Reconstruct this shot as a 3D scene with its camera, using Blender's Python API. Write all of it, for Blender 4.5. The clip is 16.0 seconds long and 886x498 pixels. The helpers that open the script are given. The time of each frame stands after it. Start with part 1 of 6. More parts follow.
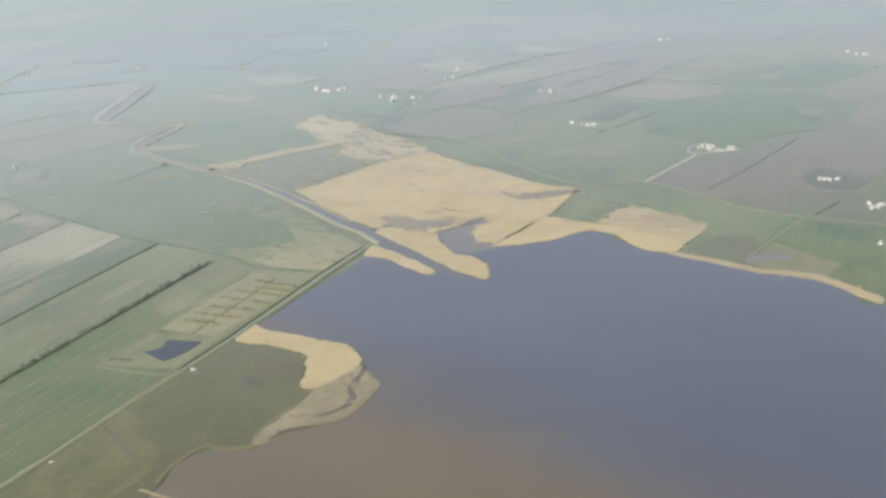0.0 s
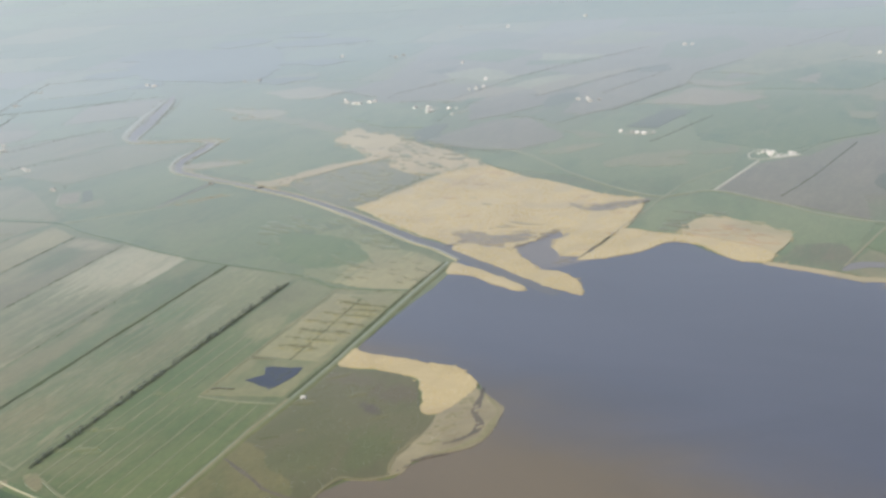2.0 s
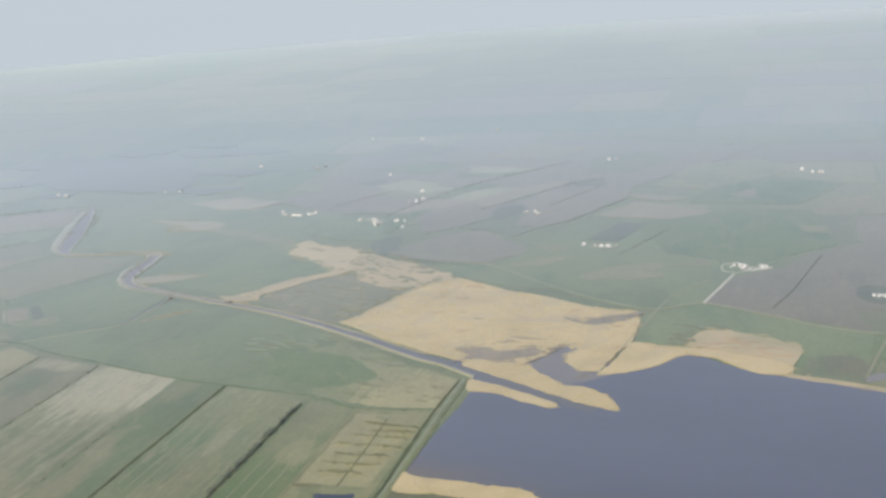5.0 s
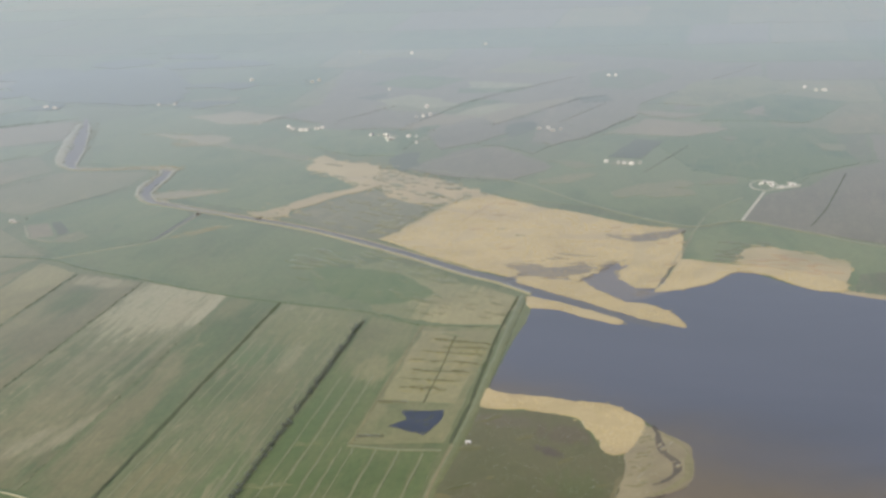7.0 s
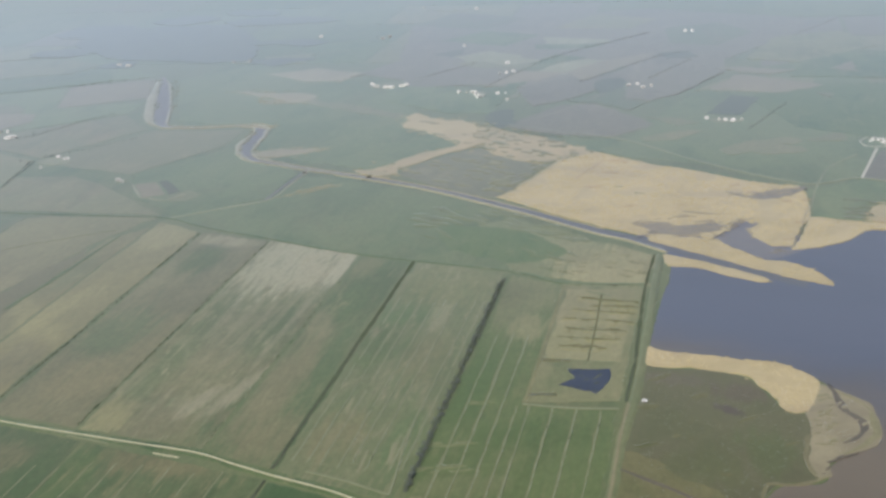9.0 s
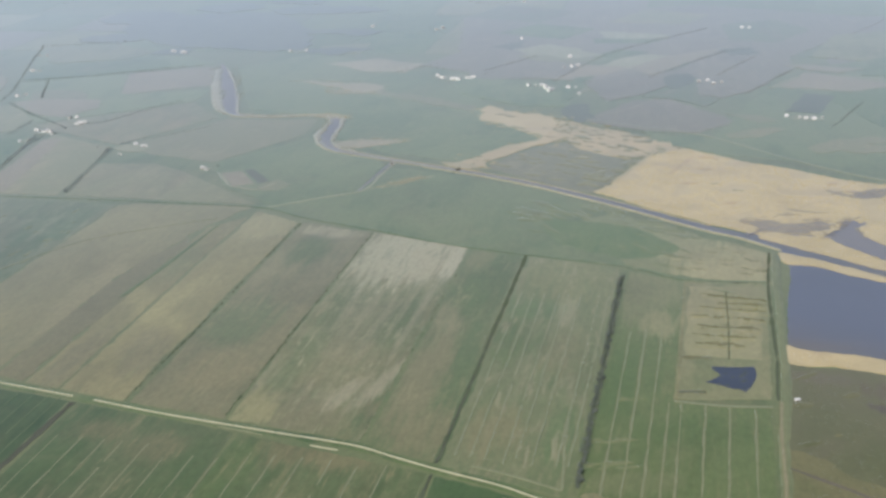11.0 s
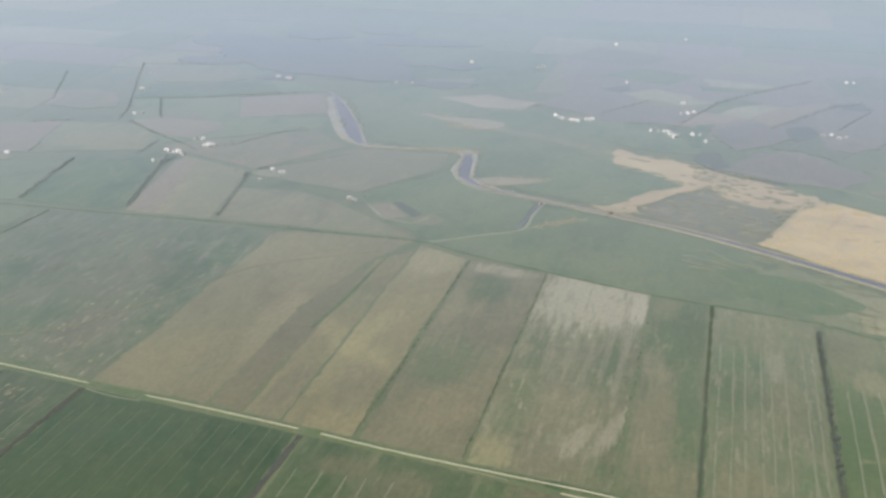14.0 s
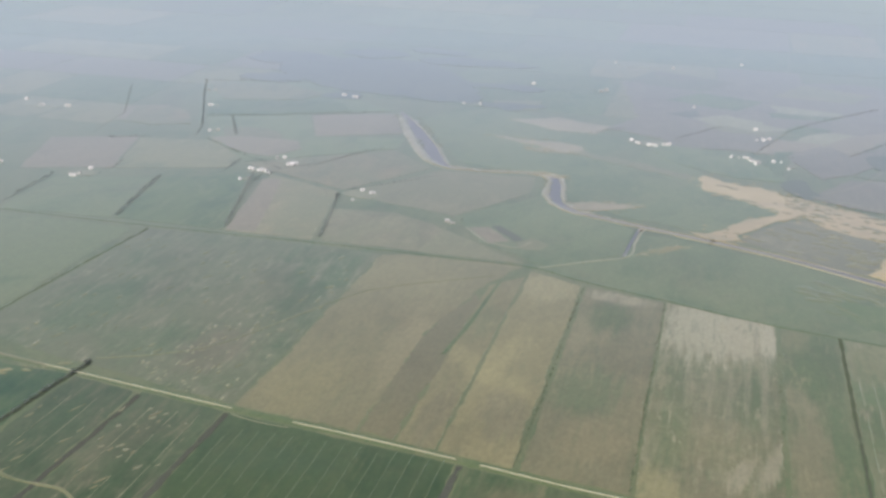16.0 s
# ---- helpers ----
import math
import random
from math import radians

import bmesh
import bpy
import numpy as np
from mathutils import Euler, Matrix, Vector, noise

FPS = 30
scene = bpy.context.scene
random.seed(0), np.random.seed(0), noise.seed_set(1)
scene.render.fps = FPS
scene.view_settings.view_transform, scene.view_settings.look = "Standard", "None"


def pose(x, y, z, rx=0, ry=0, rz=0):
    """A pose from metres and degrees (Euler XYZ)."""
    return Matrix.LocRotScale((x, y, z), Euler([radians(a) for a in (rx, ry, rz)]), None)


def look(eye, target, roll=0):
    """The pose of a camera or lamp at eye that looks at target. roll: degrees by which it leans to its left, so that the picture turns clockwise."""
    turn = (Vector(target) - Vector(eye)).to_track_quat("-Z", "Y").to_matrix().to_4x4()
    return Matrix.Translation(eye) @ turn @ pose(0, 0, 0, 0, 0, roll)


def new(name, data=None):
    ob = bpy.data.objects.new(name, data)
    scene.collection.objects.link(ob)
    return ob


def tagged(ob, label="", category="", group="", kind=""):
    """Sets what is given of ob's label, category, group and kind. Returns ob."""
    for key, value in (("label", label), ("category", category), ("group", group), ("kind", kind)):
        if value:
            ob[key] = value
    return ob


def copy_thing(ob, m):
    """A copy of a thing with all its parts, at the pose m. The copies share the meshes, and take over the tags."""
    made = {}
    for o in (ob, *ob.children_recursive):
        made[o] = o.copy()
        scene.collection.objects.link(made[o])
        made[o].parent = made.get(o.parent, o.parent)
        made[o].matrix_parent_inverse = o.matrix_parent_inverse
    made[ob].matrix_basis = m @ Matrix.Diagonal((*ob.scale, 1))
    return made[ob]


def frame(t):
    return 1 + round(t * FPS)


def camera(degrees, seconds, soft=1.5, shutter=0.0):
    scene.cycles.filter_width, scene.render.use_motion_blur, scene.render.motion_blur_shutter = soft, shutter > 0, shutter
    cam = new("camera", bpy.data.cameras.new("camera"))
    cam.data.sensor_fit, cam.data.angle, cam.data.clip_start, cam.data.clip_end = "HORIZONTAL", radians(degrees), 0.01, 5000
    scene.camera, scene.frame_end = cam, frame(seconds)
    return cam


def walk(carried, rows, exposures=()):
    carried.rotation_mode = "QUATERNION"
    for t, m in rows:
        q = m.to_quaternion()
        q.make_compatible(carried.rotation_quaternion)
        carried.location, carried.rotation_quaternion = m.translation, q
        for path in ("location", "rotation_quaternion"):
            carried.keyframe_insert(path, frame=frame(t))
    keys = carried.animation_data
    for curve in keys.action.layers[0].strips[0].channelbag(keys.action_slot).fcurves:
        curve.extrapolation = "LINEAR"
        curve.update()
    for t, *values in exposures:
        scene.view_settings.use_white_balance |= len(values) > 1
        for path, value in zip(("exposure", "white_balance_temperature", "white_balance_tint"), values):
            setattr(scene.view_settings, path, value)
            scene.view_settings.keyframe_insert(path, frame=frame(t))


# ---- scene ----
cam = camera(41.70, 16.0, soft=3.0)
# seconds, eye, point on the ground at the middle of the view, roll
PATH = [
    (0, (-3.93, 2.26, 224.06), (-304.38, 580.77, 0), -5.48),
    (0.5, (-20.01, -1.76, 226.59), (-317.60, 566.42, 0), -5.60),
    (1, (-36.27, -5.77, 228.95), (-324.58, 569.56, 0), -6.84),
    (1.5, (-52.71, -9.77, 231.14), (-344.17, 582.81, 0), -6.47),
    (2, (-69.32, -13.77, 233.18), (-366.63, 600.04, 0), -6.47),
    (2.5, (-86.08, -17.77, 235.10), (-374.07, 583.38, 0), -6.64),
    (3, (-102.99, -21.77, 236.91), (-375.76, 569.14, 0), -6.71),
    (3.5, (-120.05, -25.77, 238.61), (-394.55, 584.85, 0), -6.59),
    (4, (-137.25, -29.76, 240.24), (-439.45, 668.85, 0), -6.45),
    (4.2, (-144.16, -31.36, 240.87), (-463.56, 772.75, 0), -5.39),
    (6.3, (-217.91, -48.09, 246.91), (-439.97, 911.93, 0), -3.36),
    (6.5, (-225.03, -49.68, 247.45), (-410.48, 794.25, 0), -2.62),
    (7, (-242.92, -53.63, 248.76), (-419.90, 658.73, 0), -3.25),
    (7.5, (-260.90, -57.56, 250.05), (-414.79, 607.77, 0), -2.66),
    (8, (-278.98, -61.46, 251.30), (-434.80, 607.52, 0), -2.96),
    (8.5, (-297.15, -65.33, 252.53), (-466.20, 595.90, 0), -3.37),
    (8.7, (-304.44, -66.87, 253.02), (-472.62, 576.88, 0), -3.65),
    (10.8, (-381.85, -82.56, 257.83), (-541.31, 572.15, 0), -2.56),
    (11, (-389.30, -83.99, 258.26), (-548.18, 558.45, 0), -2.42),
    (11.5, (-407.98, -87.53, 259.29), (-569.29, 561.62, 0), -2.45),
    (12, (-426.74, -90.97, 260.28), (-594.65, 573.74, 0), -2.34),
    (12.5, (-445.58, -94.32, 261.20), (-614.03, 580.17, 0), -2.20),
    (13, (-464.51, -97.56, 262.05), (-644.08, 592.22, 0), -2.63),
    (13.5, (-483.51, -100.68, 262.82), (-650.38, 579.35, 0), -1.43),
    (14, (-502.61, -103.67, 263.49), (-673.75, 608.55, 0), 0.73),
    (14.5, (-521.79, -106.51, 264.06), (-696.25, 613.22, 0), 0.66),
    (15, (-541.06, -109.19, 264.50), (-715.98, 630.02, 0), 1.01),
    (15.5, (-560.42, -111.70, 264.81), (-734.86, 626.48, 0), 1.98),
    (16, (-579.88, -114.02, 264.95), (-756.63, 636.54, 0), 1.82),
]
walk(cam, [(t, look(eye, target, roll)) for t, eye, target, roll in PATH], [(0, 0.03, 6900, 8), (4.2, 0.04, 6600, 9), (6.3, -0.19, 6820, 11), (6.6, -0.19, 6930, 10), (7.0, -0.18, 6950, 9), (7.6, -0.18, 6660, 10), (8.7, -0.17, 6400, 9), (11, -0.09, 6300, 10), (16, -0.03, 6420, 13.5)])

# ---- sky, sun, exposure ----
SUN_EL, SUN_AZ = radians(42), radians(205)
world = bpy.data.worlds.new("world")
scene.world = world
world.use_nodes = True
wn = world.node_tree.nodes
wl = world.node_tree.links
sky = wn.new("ShaderNodeTexSky")
sky.sky_type = "NISHITA"
sky.sun_disc = False
sky.sun_elevation = SUN_EL
sky.sun_rotation = SUN_AZ
sky.air_density = 1.0
sky.dust_density = 2.5
sky.ozone_density = 1.0
wn["Background"].inputs["Strength"].default_value = 0.128
wl.new(sky.outputs["Color"], wn["Background"].inputs["Color"])

lamp = bpy.data.lights.new("sun", "SUN")
lamp.energy = 3.6
lamp.angle = radians(1.5)
lamp.color = (1.0, 0.95, 0.87)
sun = new("sun", lamp)
sun.matrix_world = look((0, 0, 400), (-math.sin(SUN_AZ) * math.cos(SUN_EL), -math.cos(SUN_AZ) * math.cos(SUN_EL), 400 - math.sin(SUN_EL)))


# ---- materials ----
# strength and colour of the gloss that imitates haze over the plain
HAZE_POWER, HAZE_TOP, HAZE_TINT = 5.0, 1.45, (0.835, 0.925, 0.985)


class Mat:
    """A small helper round one node material."""

    def __init__(self, name):
        self.m = bpy.data.materials.new(name)
        self.m.use_nodes = True
        self.t = self.m.node_tree
        self.b = self.t.nodes["Principled BSDF"]
        self.out = self.t.nodes["Material Output"]
        self.pos = self.t.nodes.new("ShaderNodeNewGeometry").outputs["Position"]

    def node(self, kind, **inputs):
        n = self.t.nodes.new(kind)
        for k, v in inputs.items():
            self.put(n.inputs[k.replace("_", " ")], v)
        return n

    def put(self, socket, v):
        if isinstance(v, bpy.types.NodeSocket):
            self.t.links.new(v, socket)
        else:
            socket.default_value = v

    def scaled(self, sx, sy, sz=1.0, turn=0.0, source=None):
        n = self.t.nodes.new("ShaderNodeMapping")
        n.inputs["Rotation"].default_value = (0, 0, radians(turn))
        n.inputs["Scale"].default_value = (sx, sy, sz)
        self.t.links.new(source or self.pos, n.inputs["Vector"])
        return n.outputs["Vector"]

    def noise(self, vector, detail=4.0, rough=0.55, scale=1.0, warp=0.0):
        n = self.node("ShaderNodeTexNoise", Vector=vector, Scale=scale, Detail=detail, Roughness=rough, Distortion=warp)
        return n.outputs["Fac"]

    def ramp(self, fac, *stops):
        n = self.t.nodes.new("ShaderNodeValToRGB")
        e = n.color_ramp.elements
        while len(e) < len(stops):
            e.new(0.5)
        for k, (p, c) in enumerate(stops):
            e[k].position = p
            e[k].color = (c, c, c, 1) if isinstance(c, (int, float)) else (*c, 1)
        self.put(n.inputs["Fac"], fac)
        return n.outputs["Color"]

    def mix(self, fac, a, b, mode="MIX"):
        n = self.t.nodes.new("ShaderNodeMix")
        n.data_type = "RGBA"
        n.blend_type = mode
        for s, v in ((n.inputs[0], fac), (n.inputs[6], a), (n.inputs[7], b)):
            self.put(s, (*v, 1) if isinstance(v, tuple) and len(v) == 3 else v)
        return n.outputs[2]

    def math(self, op, a, b=0.0):
        n = self.t.nodes.new("ShaderNodeMath")
        n.operation = op
        n.use_clamp = True
        self.put(n.inputs[0], a)
        self.put(n.inputs[1], b)
        return n.outputs[0]

    def bump(self, height, strength, distance):
        n = self.node("ShaderNodeBump", Height=height, Strength=strength, Distance=distance)
        self.put(self.b.inputs["Normal"], n.outputs["Normal"])

    def finish(self, color, rough=0.9, metal=0.0, spec=0.2):
        self.put(self.b.inputs["Base Color"], (*color, 1) if isinstance(color, tuple) else color)
        self.put(self.b.inputs["Roughness"], rough)
        self.b.inputs["Metallic"].default_value = metal
        self.b.inputs["Specular IOR Level"].default_value = spec
        return self

    def haze_gloss(self, power=HAZE_POWER, top=HAZE_TOP, tint=HAZE_TINT, rough=0.7):
        """Imitates distance haze: a pale blue gloss that grows towards grazing sight."""
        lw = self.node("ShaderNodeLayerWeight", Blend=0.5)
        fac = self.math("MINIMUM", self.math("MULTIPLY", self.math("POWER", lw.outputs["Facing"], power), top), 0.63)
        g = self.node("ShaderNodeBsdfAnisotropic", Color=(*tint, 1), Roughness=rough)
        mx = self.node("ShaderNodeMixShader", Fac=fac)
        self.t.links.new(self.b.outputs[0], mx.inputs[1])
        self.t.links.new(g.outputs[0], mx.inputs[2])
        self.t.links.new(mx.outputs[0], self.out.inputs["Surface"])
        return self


def field_mat(name, base, second, patch, streak=0.5, patchy=0.5, turn=0.0, grain=0.26, spots=()):
    """Crop or fallow: drilled rows, soil showing in streaks, larger blotches and a fine grain.
    spots: thin, damp or bare places with a frayed edge, as x, y, half width, half length, turn, colour, amount."""
    m = Mat(name)
    own = m.t.nodes.new("ShaderNodeObjectInfo").outputs["Random"]
    shift = m.node("ShaderNodeVectorMath", Vector=m.pos)
    comb = m.node("ShaderNodeCombineXYZ", Z=own)
    scale = m.node("ShaderNodeVectorMath", Vector=comb.outputs[0])
    scale.operation = "SCALE"
    scale.inputs["Scale"].default_value = 900.0
    shift.operation = "ADD"
    m.put(shift.inputs[1], scale.outputs[0])
    pos = shift.outputs[0]
    big = m.noise(m.scaled(0.020, 0.013, 0.02, turn + 12, pos), 5.0, 0.65, warp=1.0)
    mid = m.noise(m.scaled(0.060, 0.022, 0.05, turn - 8, pos), 7.0, 0.72, warp=0.8)
    rows = m.noise(m.scaled(0.17, 0.020, 0.1, turn, pos), 5.0, 0.68, warp=0.4)
    huge = m.noise(m.scaled(0.019, 0.012, 0.01, turn + 30, pos), 3.0, 0.55, warp=0.8)
    band = m.noise(m.scaled(0.12, 0.007, 0.1, turn, pos), 4.0, 0.62, warp=0.3)
    bare = m.noise(m.scaled(0.055, 0.022, 0.1, turn + 5, pos), 7.0, 0.66, warp=0.9)
    fine = m.noise(m.scaled(0.42, 0.22, 0.4, turn, pos), 7.0, 0.78)
    c = m.mix(m.ramp(big, (0.42, 0.0), (0.58, 1.0)), base, second)
    c = m.mix(m.math("MULTIPLY", m.ramp(mid, (0.47, 0.0), (0.58, 1.0)), patchy), c, second)
    c = m.mix(m.math("MULTIPLY", m.ramp(band, (0.47, 0.0), (0.60, 1.0)), streak * 1.1), c, second)
    c = m.mix(m.math("MULTIPLY", m.ramp(rows, (0.47, 0.0), (0.64, 1.0)), streak), c, patch)
    c = m.mix(m.math("MULTIPLY", m.ramp(bare, (0.52, 0.0), (0.68, 1.0)), patchy), c, patch)
    c = m.mix(m.math("MULTIPLY", m.ramp(bare, (0.37, 1.0), (0.47, 0.0)), patchy * 0.7), c, base)
    c = m.mix(m.math("MULTIPLY", m.ramp(huge, (0.44, 0.0), (0.60, 1.0)), 0.75), c, second)
    if spots:
        drill = m.noise(m.scaled(0.30, 0.030, 0.1, turn), 6.0, 0.72, warp=0.4)
        torn = m.noise(m.scaled(0.07, 0.045, 0.1, turn + 20), 7.0, 0.7, warp=0.6)
        edge = m.node("ShaderNodeMath", Value=0.5)
        edge.operation = "MULTIPLY_ADD"
        m.put(edge.inputs[0], drill)
        edge.inputs[1].default_value = 5.0
        m.put(edge.inputs[2], torn)
        for x, y, rx, ry, aim, color, amount in spots:
            place = m.t.nodes.new("ShaderNodeMapping")
            place.vector_type = "TEXTURE"
            place.inputs["Location"].default_value = (x, y, 0)
            place.inputs["Rotation"].default_value = (0, 0, radians(aim))
            place.inputs["Scale"].default_value = (rx, ry, 1e6)
            m.t.links.new(m.pos, place.inputs["Vector"])
            reach = m.node("ShaderNodeVectorMath", Vector=place.outputs["Vector"])
            reach.operation = "LENGTH"
            fall = m.node("ShaderNodeMath", Value=0.5)
            fall.operation = "MULTIPLY_ADD"
            m.put(fall.inputs[0], reach.outputs["Value"])
            fall.inputs[1].default_value = -2.2
            m.put(fall.inputs[2], edge.outputs[0])
            mr = m.node("ShaderNodeMapRange", Value=fall.outputs[0])
            mr.interpolation_type = "SMOOTHSTEP"
            for k, v in (("From Min", 0.25), ("From Max", 1.9), ("To Min", 0.0), ("To Max", amount)):
                mr.inputs[k].default_value = v
            c = m.mix(mr.outputs["Result"], c, color)
        fleck = m.noise(m.scaled(0.26, 0.034, 0.1, turn), 5.0, 0.66, warp=0.5)
        gap = m.noise(m.scaled(0.05, 0.030, 0.1, turn - 15), 5.0, 0.6, warp=0.5)
        blot = m.noise(m.scaled(0.075, 0.050, 0.1, turn + 35), 6.0, 0.62, warp=0.7)
        damp = m.noise(m.scaled(0.045, 0.060, 0.1, turn - 40), 5.0, 0.6, warp=0.6)
        c = m.mix(m.math("MULTIPLY", m.ramp(blot, (0.54, 0.0), (0.66, 1.0)), 0.12 + streak * 0.5), c, m.mix(0.55, c, patch))
        c = m.mix(m.math("MULTIPLY", m.ramp(damp, (0.56, 0.0), (0.68, 1.0)), 0.15 + streak * 0.4), c, m.mix(0.5, c, base))
        dash = m.noise(m.scaled(0.10, 0.34, 0.1, turn + 4), 5.0, 0.7, warp=0.4)
        some = m.ramp(gap, (0.45, 0.1), (0.58, 1.0))
        c = m.mix(m.math("MULTIPLY", m.math("MULTIPLY", m.ramp(fleck, (0.54, 0.0), (0.63, 1.0)), some), 0.15 + streak * 1.2), c, patch)
        c = m.mix(m.math("MULTIPLY", m.ramp(fleck, (0.38, 1.0), (0.46, 0.0)), 0.05 + streak * 0.45), c, (0.102, 0.154, 0.066))
        c = m.mix(m.math("MULTIPLY", m.math("MULTIPLY", m.ramp(dash, (0.58, 0.0), (0.68, 1.0)), some), 0.10 + streak * 0.6), c, patch)
    c = m.mix(1.0, c, m.ramp(huge, (0.32, 0.84), (0.52, 1.0)), "MULTIPLY")
    c = m.mix(1.0, c, m.ramp(own, (0.0, 0.86), (1.0, 1.0)), "MULTIPLY")
    c = m.mix(1.0, c, m.ramp(fine, (0.32, 1.0 - grain), (0.64, 1.0)), "MULTIPLY")
    m.finish(c, 0.95, 0.0, 0.15)
    m.bump(fine, 0.5, 0.25)
    return m.haze_gloss().m


def plain_mat(name, a, b, scale=0.5, rough=0.85, spec=0.2, metal=0.0, bump=0.0, haze_gloss=False):
    m = Mat(name)
    n = m.noise(m.scaled(scale, scale, scale), 6.0, 0.65)
    n2 = m.noise(m.scaled(scale * 6, scale * 6, scale * 6), 3.0, 0.6)
    c = m.mix(m.ramp(n, (0.3, 0.0), (0.7, 1.0)), a, b)
    c = m.mix(1.0, c, m.ramp(n2, (0.2, 0.75), (0.8, 1.0)), "MULTIPLY")
    m.finish(c, rough, metal, spec)
    if bump:
        m.bump(n2, 0.5, bump)
    if haze_gloss:
        m.haze_gloss()
    return m.m


def reed_mat(name, pale, deep, wet):
    """Dry winter reed: straw tops, darker gaps, wet rust-brown hollows."""
    m = Mat(name)
    a = m.noise(m.scaled(0.03, 0.03, 0.03), 5.0, 0.6, warp=0.8)
    b = m.noise(m.scaled(0.25, 0.25, 0.25), 5.0, 0.7)
    d = m.noise(m.scaled(0.011, 0.016, 0.01), 4.0, 0.55, warp=1.2)
    c = m.mix(m.ramp(a, (0.42, 0.0), (0.60, 1.0)), pale, deep)
    c = m.mix(m.math("MULTIPLY", m.ramp(b, (0.46, 0.0), (0.66, 1.0)), 0.5), c, deep)
    c = m.mix(m.math("MULTIPLY", m.ramp(d, (0.52, 0.0), (0.64, 1.0)), 0.55), c, wet)
    m.finish(c, 0.95, 0.0, 0.1)
    m.bump(b, 0.7, 0.5)
    return m.haze_gloss().m


def water_mat(name, deep, silt, silty=False, gleam=0.9):
    m = Mat(name)
    n = m.noise(m.scaled(0.012, 0.02, 0.01, 20), 4.0, 0.6, warp=0.5)
    if silty:
        # a plume of stirred-up mud along the south-west shore
        sep = m.node("ShaderNodeSeparateXYZ", Vector=m.pos)
        slope = m.node("ShaderNodeMath", Value=0.5)
        slope.operation = "MULTIPLY_ADD"
        m.put(slope.inputs[0], sep.outputs["X"])
        slope.inputs[1].default_value = 0.40
        m.put(slope.inputs[2], sep.outputs["Y"])
        wave = m.node("ShaderNodeMath", Value=0.5)
        wave.operation = "MULTIPLY_ADD"
        m.put(wave.inputs[0], n)
        wave.inputs[1].default_value = 70.0
        m.put(wave.inputs[2], slope.outputs[0])
        mr = m.node("ShaderNodeMapRange", Value=wave.outputs[0])
        mr.interpolation_type = "SMOOTHSTEP"
        for k, v in (("From Min", 300.0), ("From Max", 395.0), ("To Min", 1.0), ("To Max", 0.0)):
            mr.inputs[k].default_value = v
        c = m.mix(mr.outputs["Result"], deep, silt)
        patch = m.noise(m.scaled(0.006, 0.011, 0.01, 35), 5.0, 0.6, warp=0.8)
        c = m.mix(1.0, c, m.ramp(patch, (0.34, 0.86), (0.62, 1.0)), "MULTIPLY")
    else:
        c = m.mix(m.ramp(n, (0.4, 0.0), (0.7, 1.0)), deep, silt)
    m.finish(c, 0.28, 0.0, 0.5)
    w = m.noise(m.scaled(0.5, 0.8, 0.5, 30), 5.0, 0.65)
    m.bump(w, 0.18, 0.3)
    # the haze gloss again, here also the water's own grazing gleam
    return m.haze_gloss(HAZE_POWER, gleam, (0.86, 0.92, 0.98)).m


M_GROUND = field_mat("meadow", (0.110, 0.160, 0.064), (0.165, 0.185, 0.084), (0.24, 0.23, 0.12), 0.25, 0.4)
M_WHEAT = field_mat("young_wheat", (0.072, 0.132, 0.045), (0.132, 0.176, 0.066), (0.27, 0.265, 0.140), 0.30, 0.60)
M_PASTURE = field_mat("pasture", (0.138, 0.190, 0.082), (0.190, 0.225, 0.104), (0.260, 0.262, 0.134), 0.12, 0.40)
M_OLIVE = field_mat("rough_meadow", (0.160, 0.190, 0.082), (0.250, 0.246, 0.122), (0.355, 0.325, 0.180), 0.25, 0.60)
M_FALLOW = field_mat("fallow", (0.295, 0.256, 0.138), (0.205, 0.212, 0.108), (0.375, 0.325, 0.18), 0.26, 0.50)
M_FALLOW_DARK = field_mat("damp_fallow", (0.185, 0.166, 0.098), (0.140, 0.172, 0.086), (0.27, 0.24, 0.145), 0.28, 0.50)
M_PINK = field_mat("pale_ploughland", (0.300, 0.255, 0.165), (0.255, 0.225, 0.142), (0.36, 0.31, 0.20), 0.20, 0.40)
M_STUBBLE = field_mat("stubble", (0.370, 0.350, 0.220), (0.300, 0.298, 0.175), (0.50, 0.47, 0.33), 0.55, 0.55)
M_PLOUGH = field_mat("ploughed_soil", (0.235, 0.208, 0.148), (0.195, 0.182, 0.125), (0.32, 0.285, 0.20), 0.30, 0.45)
M_MARSH = field_mat("marsh_sedge", (0.138, 0.144, 0.068), (0.156, 0.150, 0.080), (0.185, 0.168, 0.096), 0.0, 0.35, grain=0.14, spots=((-312, 394, 9, 3.5, -32, (0.118, 0.100, 0.082), 0.9), (-296, 360, 12, 20, 10, (0.128, 0.150, 0.062), 0.7), (-338, 420, 20, 6, -5, (0.172, 0.150, 0.105), 0.6), (-305, 410, 16, 9, 0, (0.150, 0.128, 0.085), 0.8), (-322, 345, 20, 16, 30, (0.135, 0.145, 0.064), 0.7), (-335, 400, 16, 10, 0, (0.150, 0.146, 0.078), 0.6), (-322, 322, 10, 5, -30, (0.120, 0.100, 0.075), 0.9)))
M_MARSH_TAN = field_mat("marsh_grass", (0.290, 0.270, 0.130), (0.200, 0.195, 0.090), (0.39, 0.34, 0.18), 0.10, 0.6)
M_DARK = field_mat("rank_growth", (0.102, 0.116, 0.070), (0.122, 0.132, 0.080), (0.16, 0.16, 0.09), 0.2, 0.4)
M_REED = reed_mat("dry_reed", (0.460, 0.376, 0.212), (0.405, 0.328, 0.178), (0.345, 0.278, 0.178))
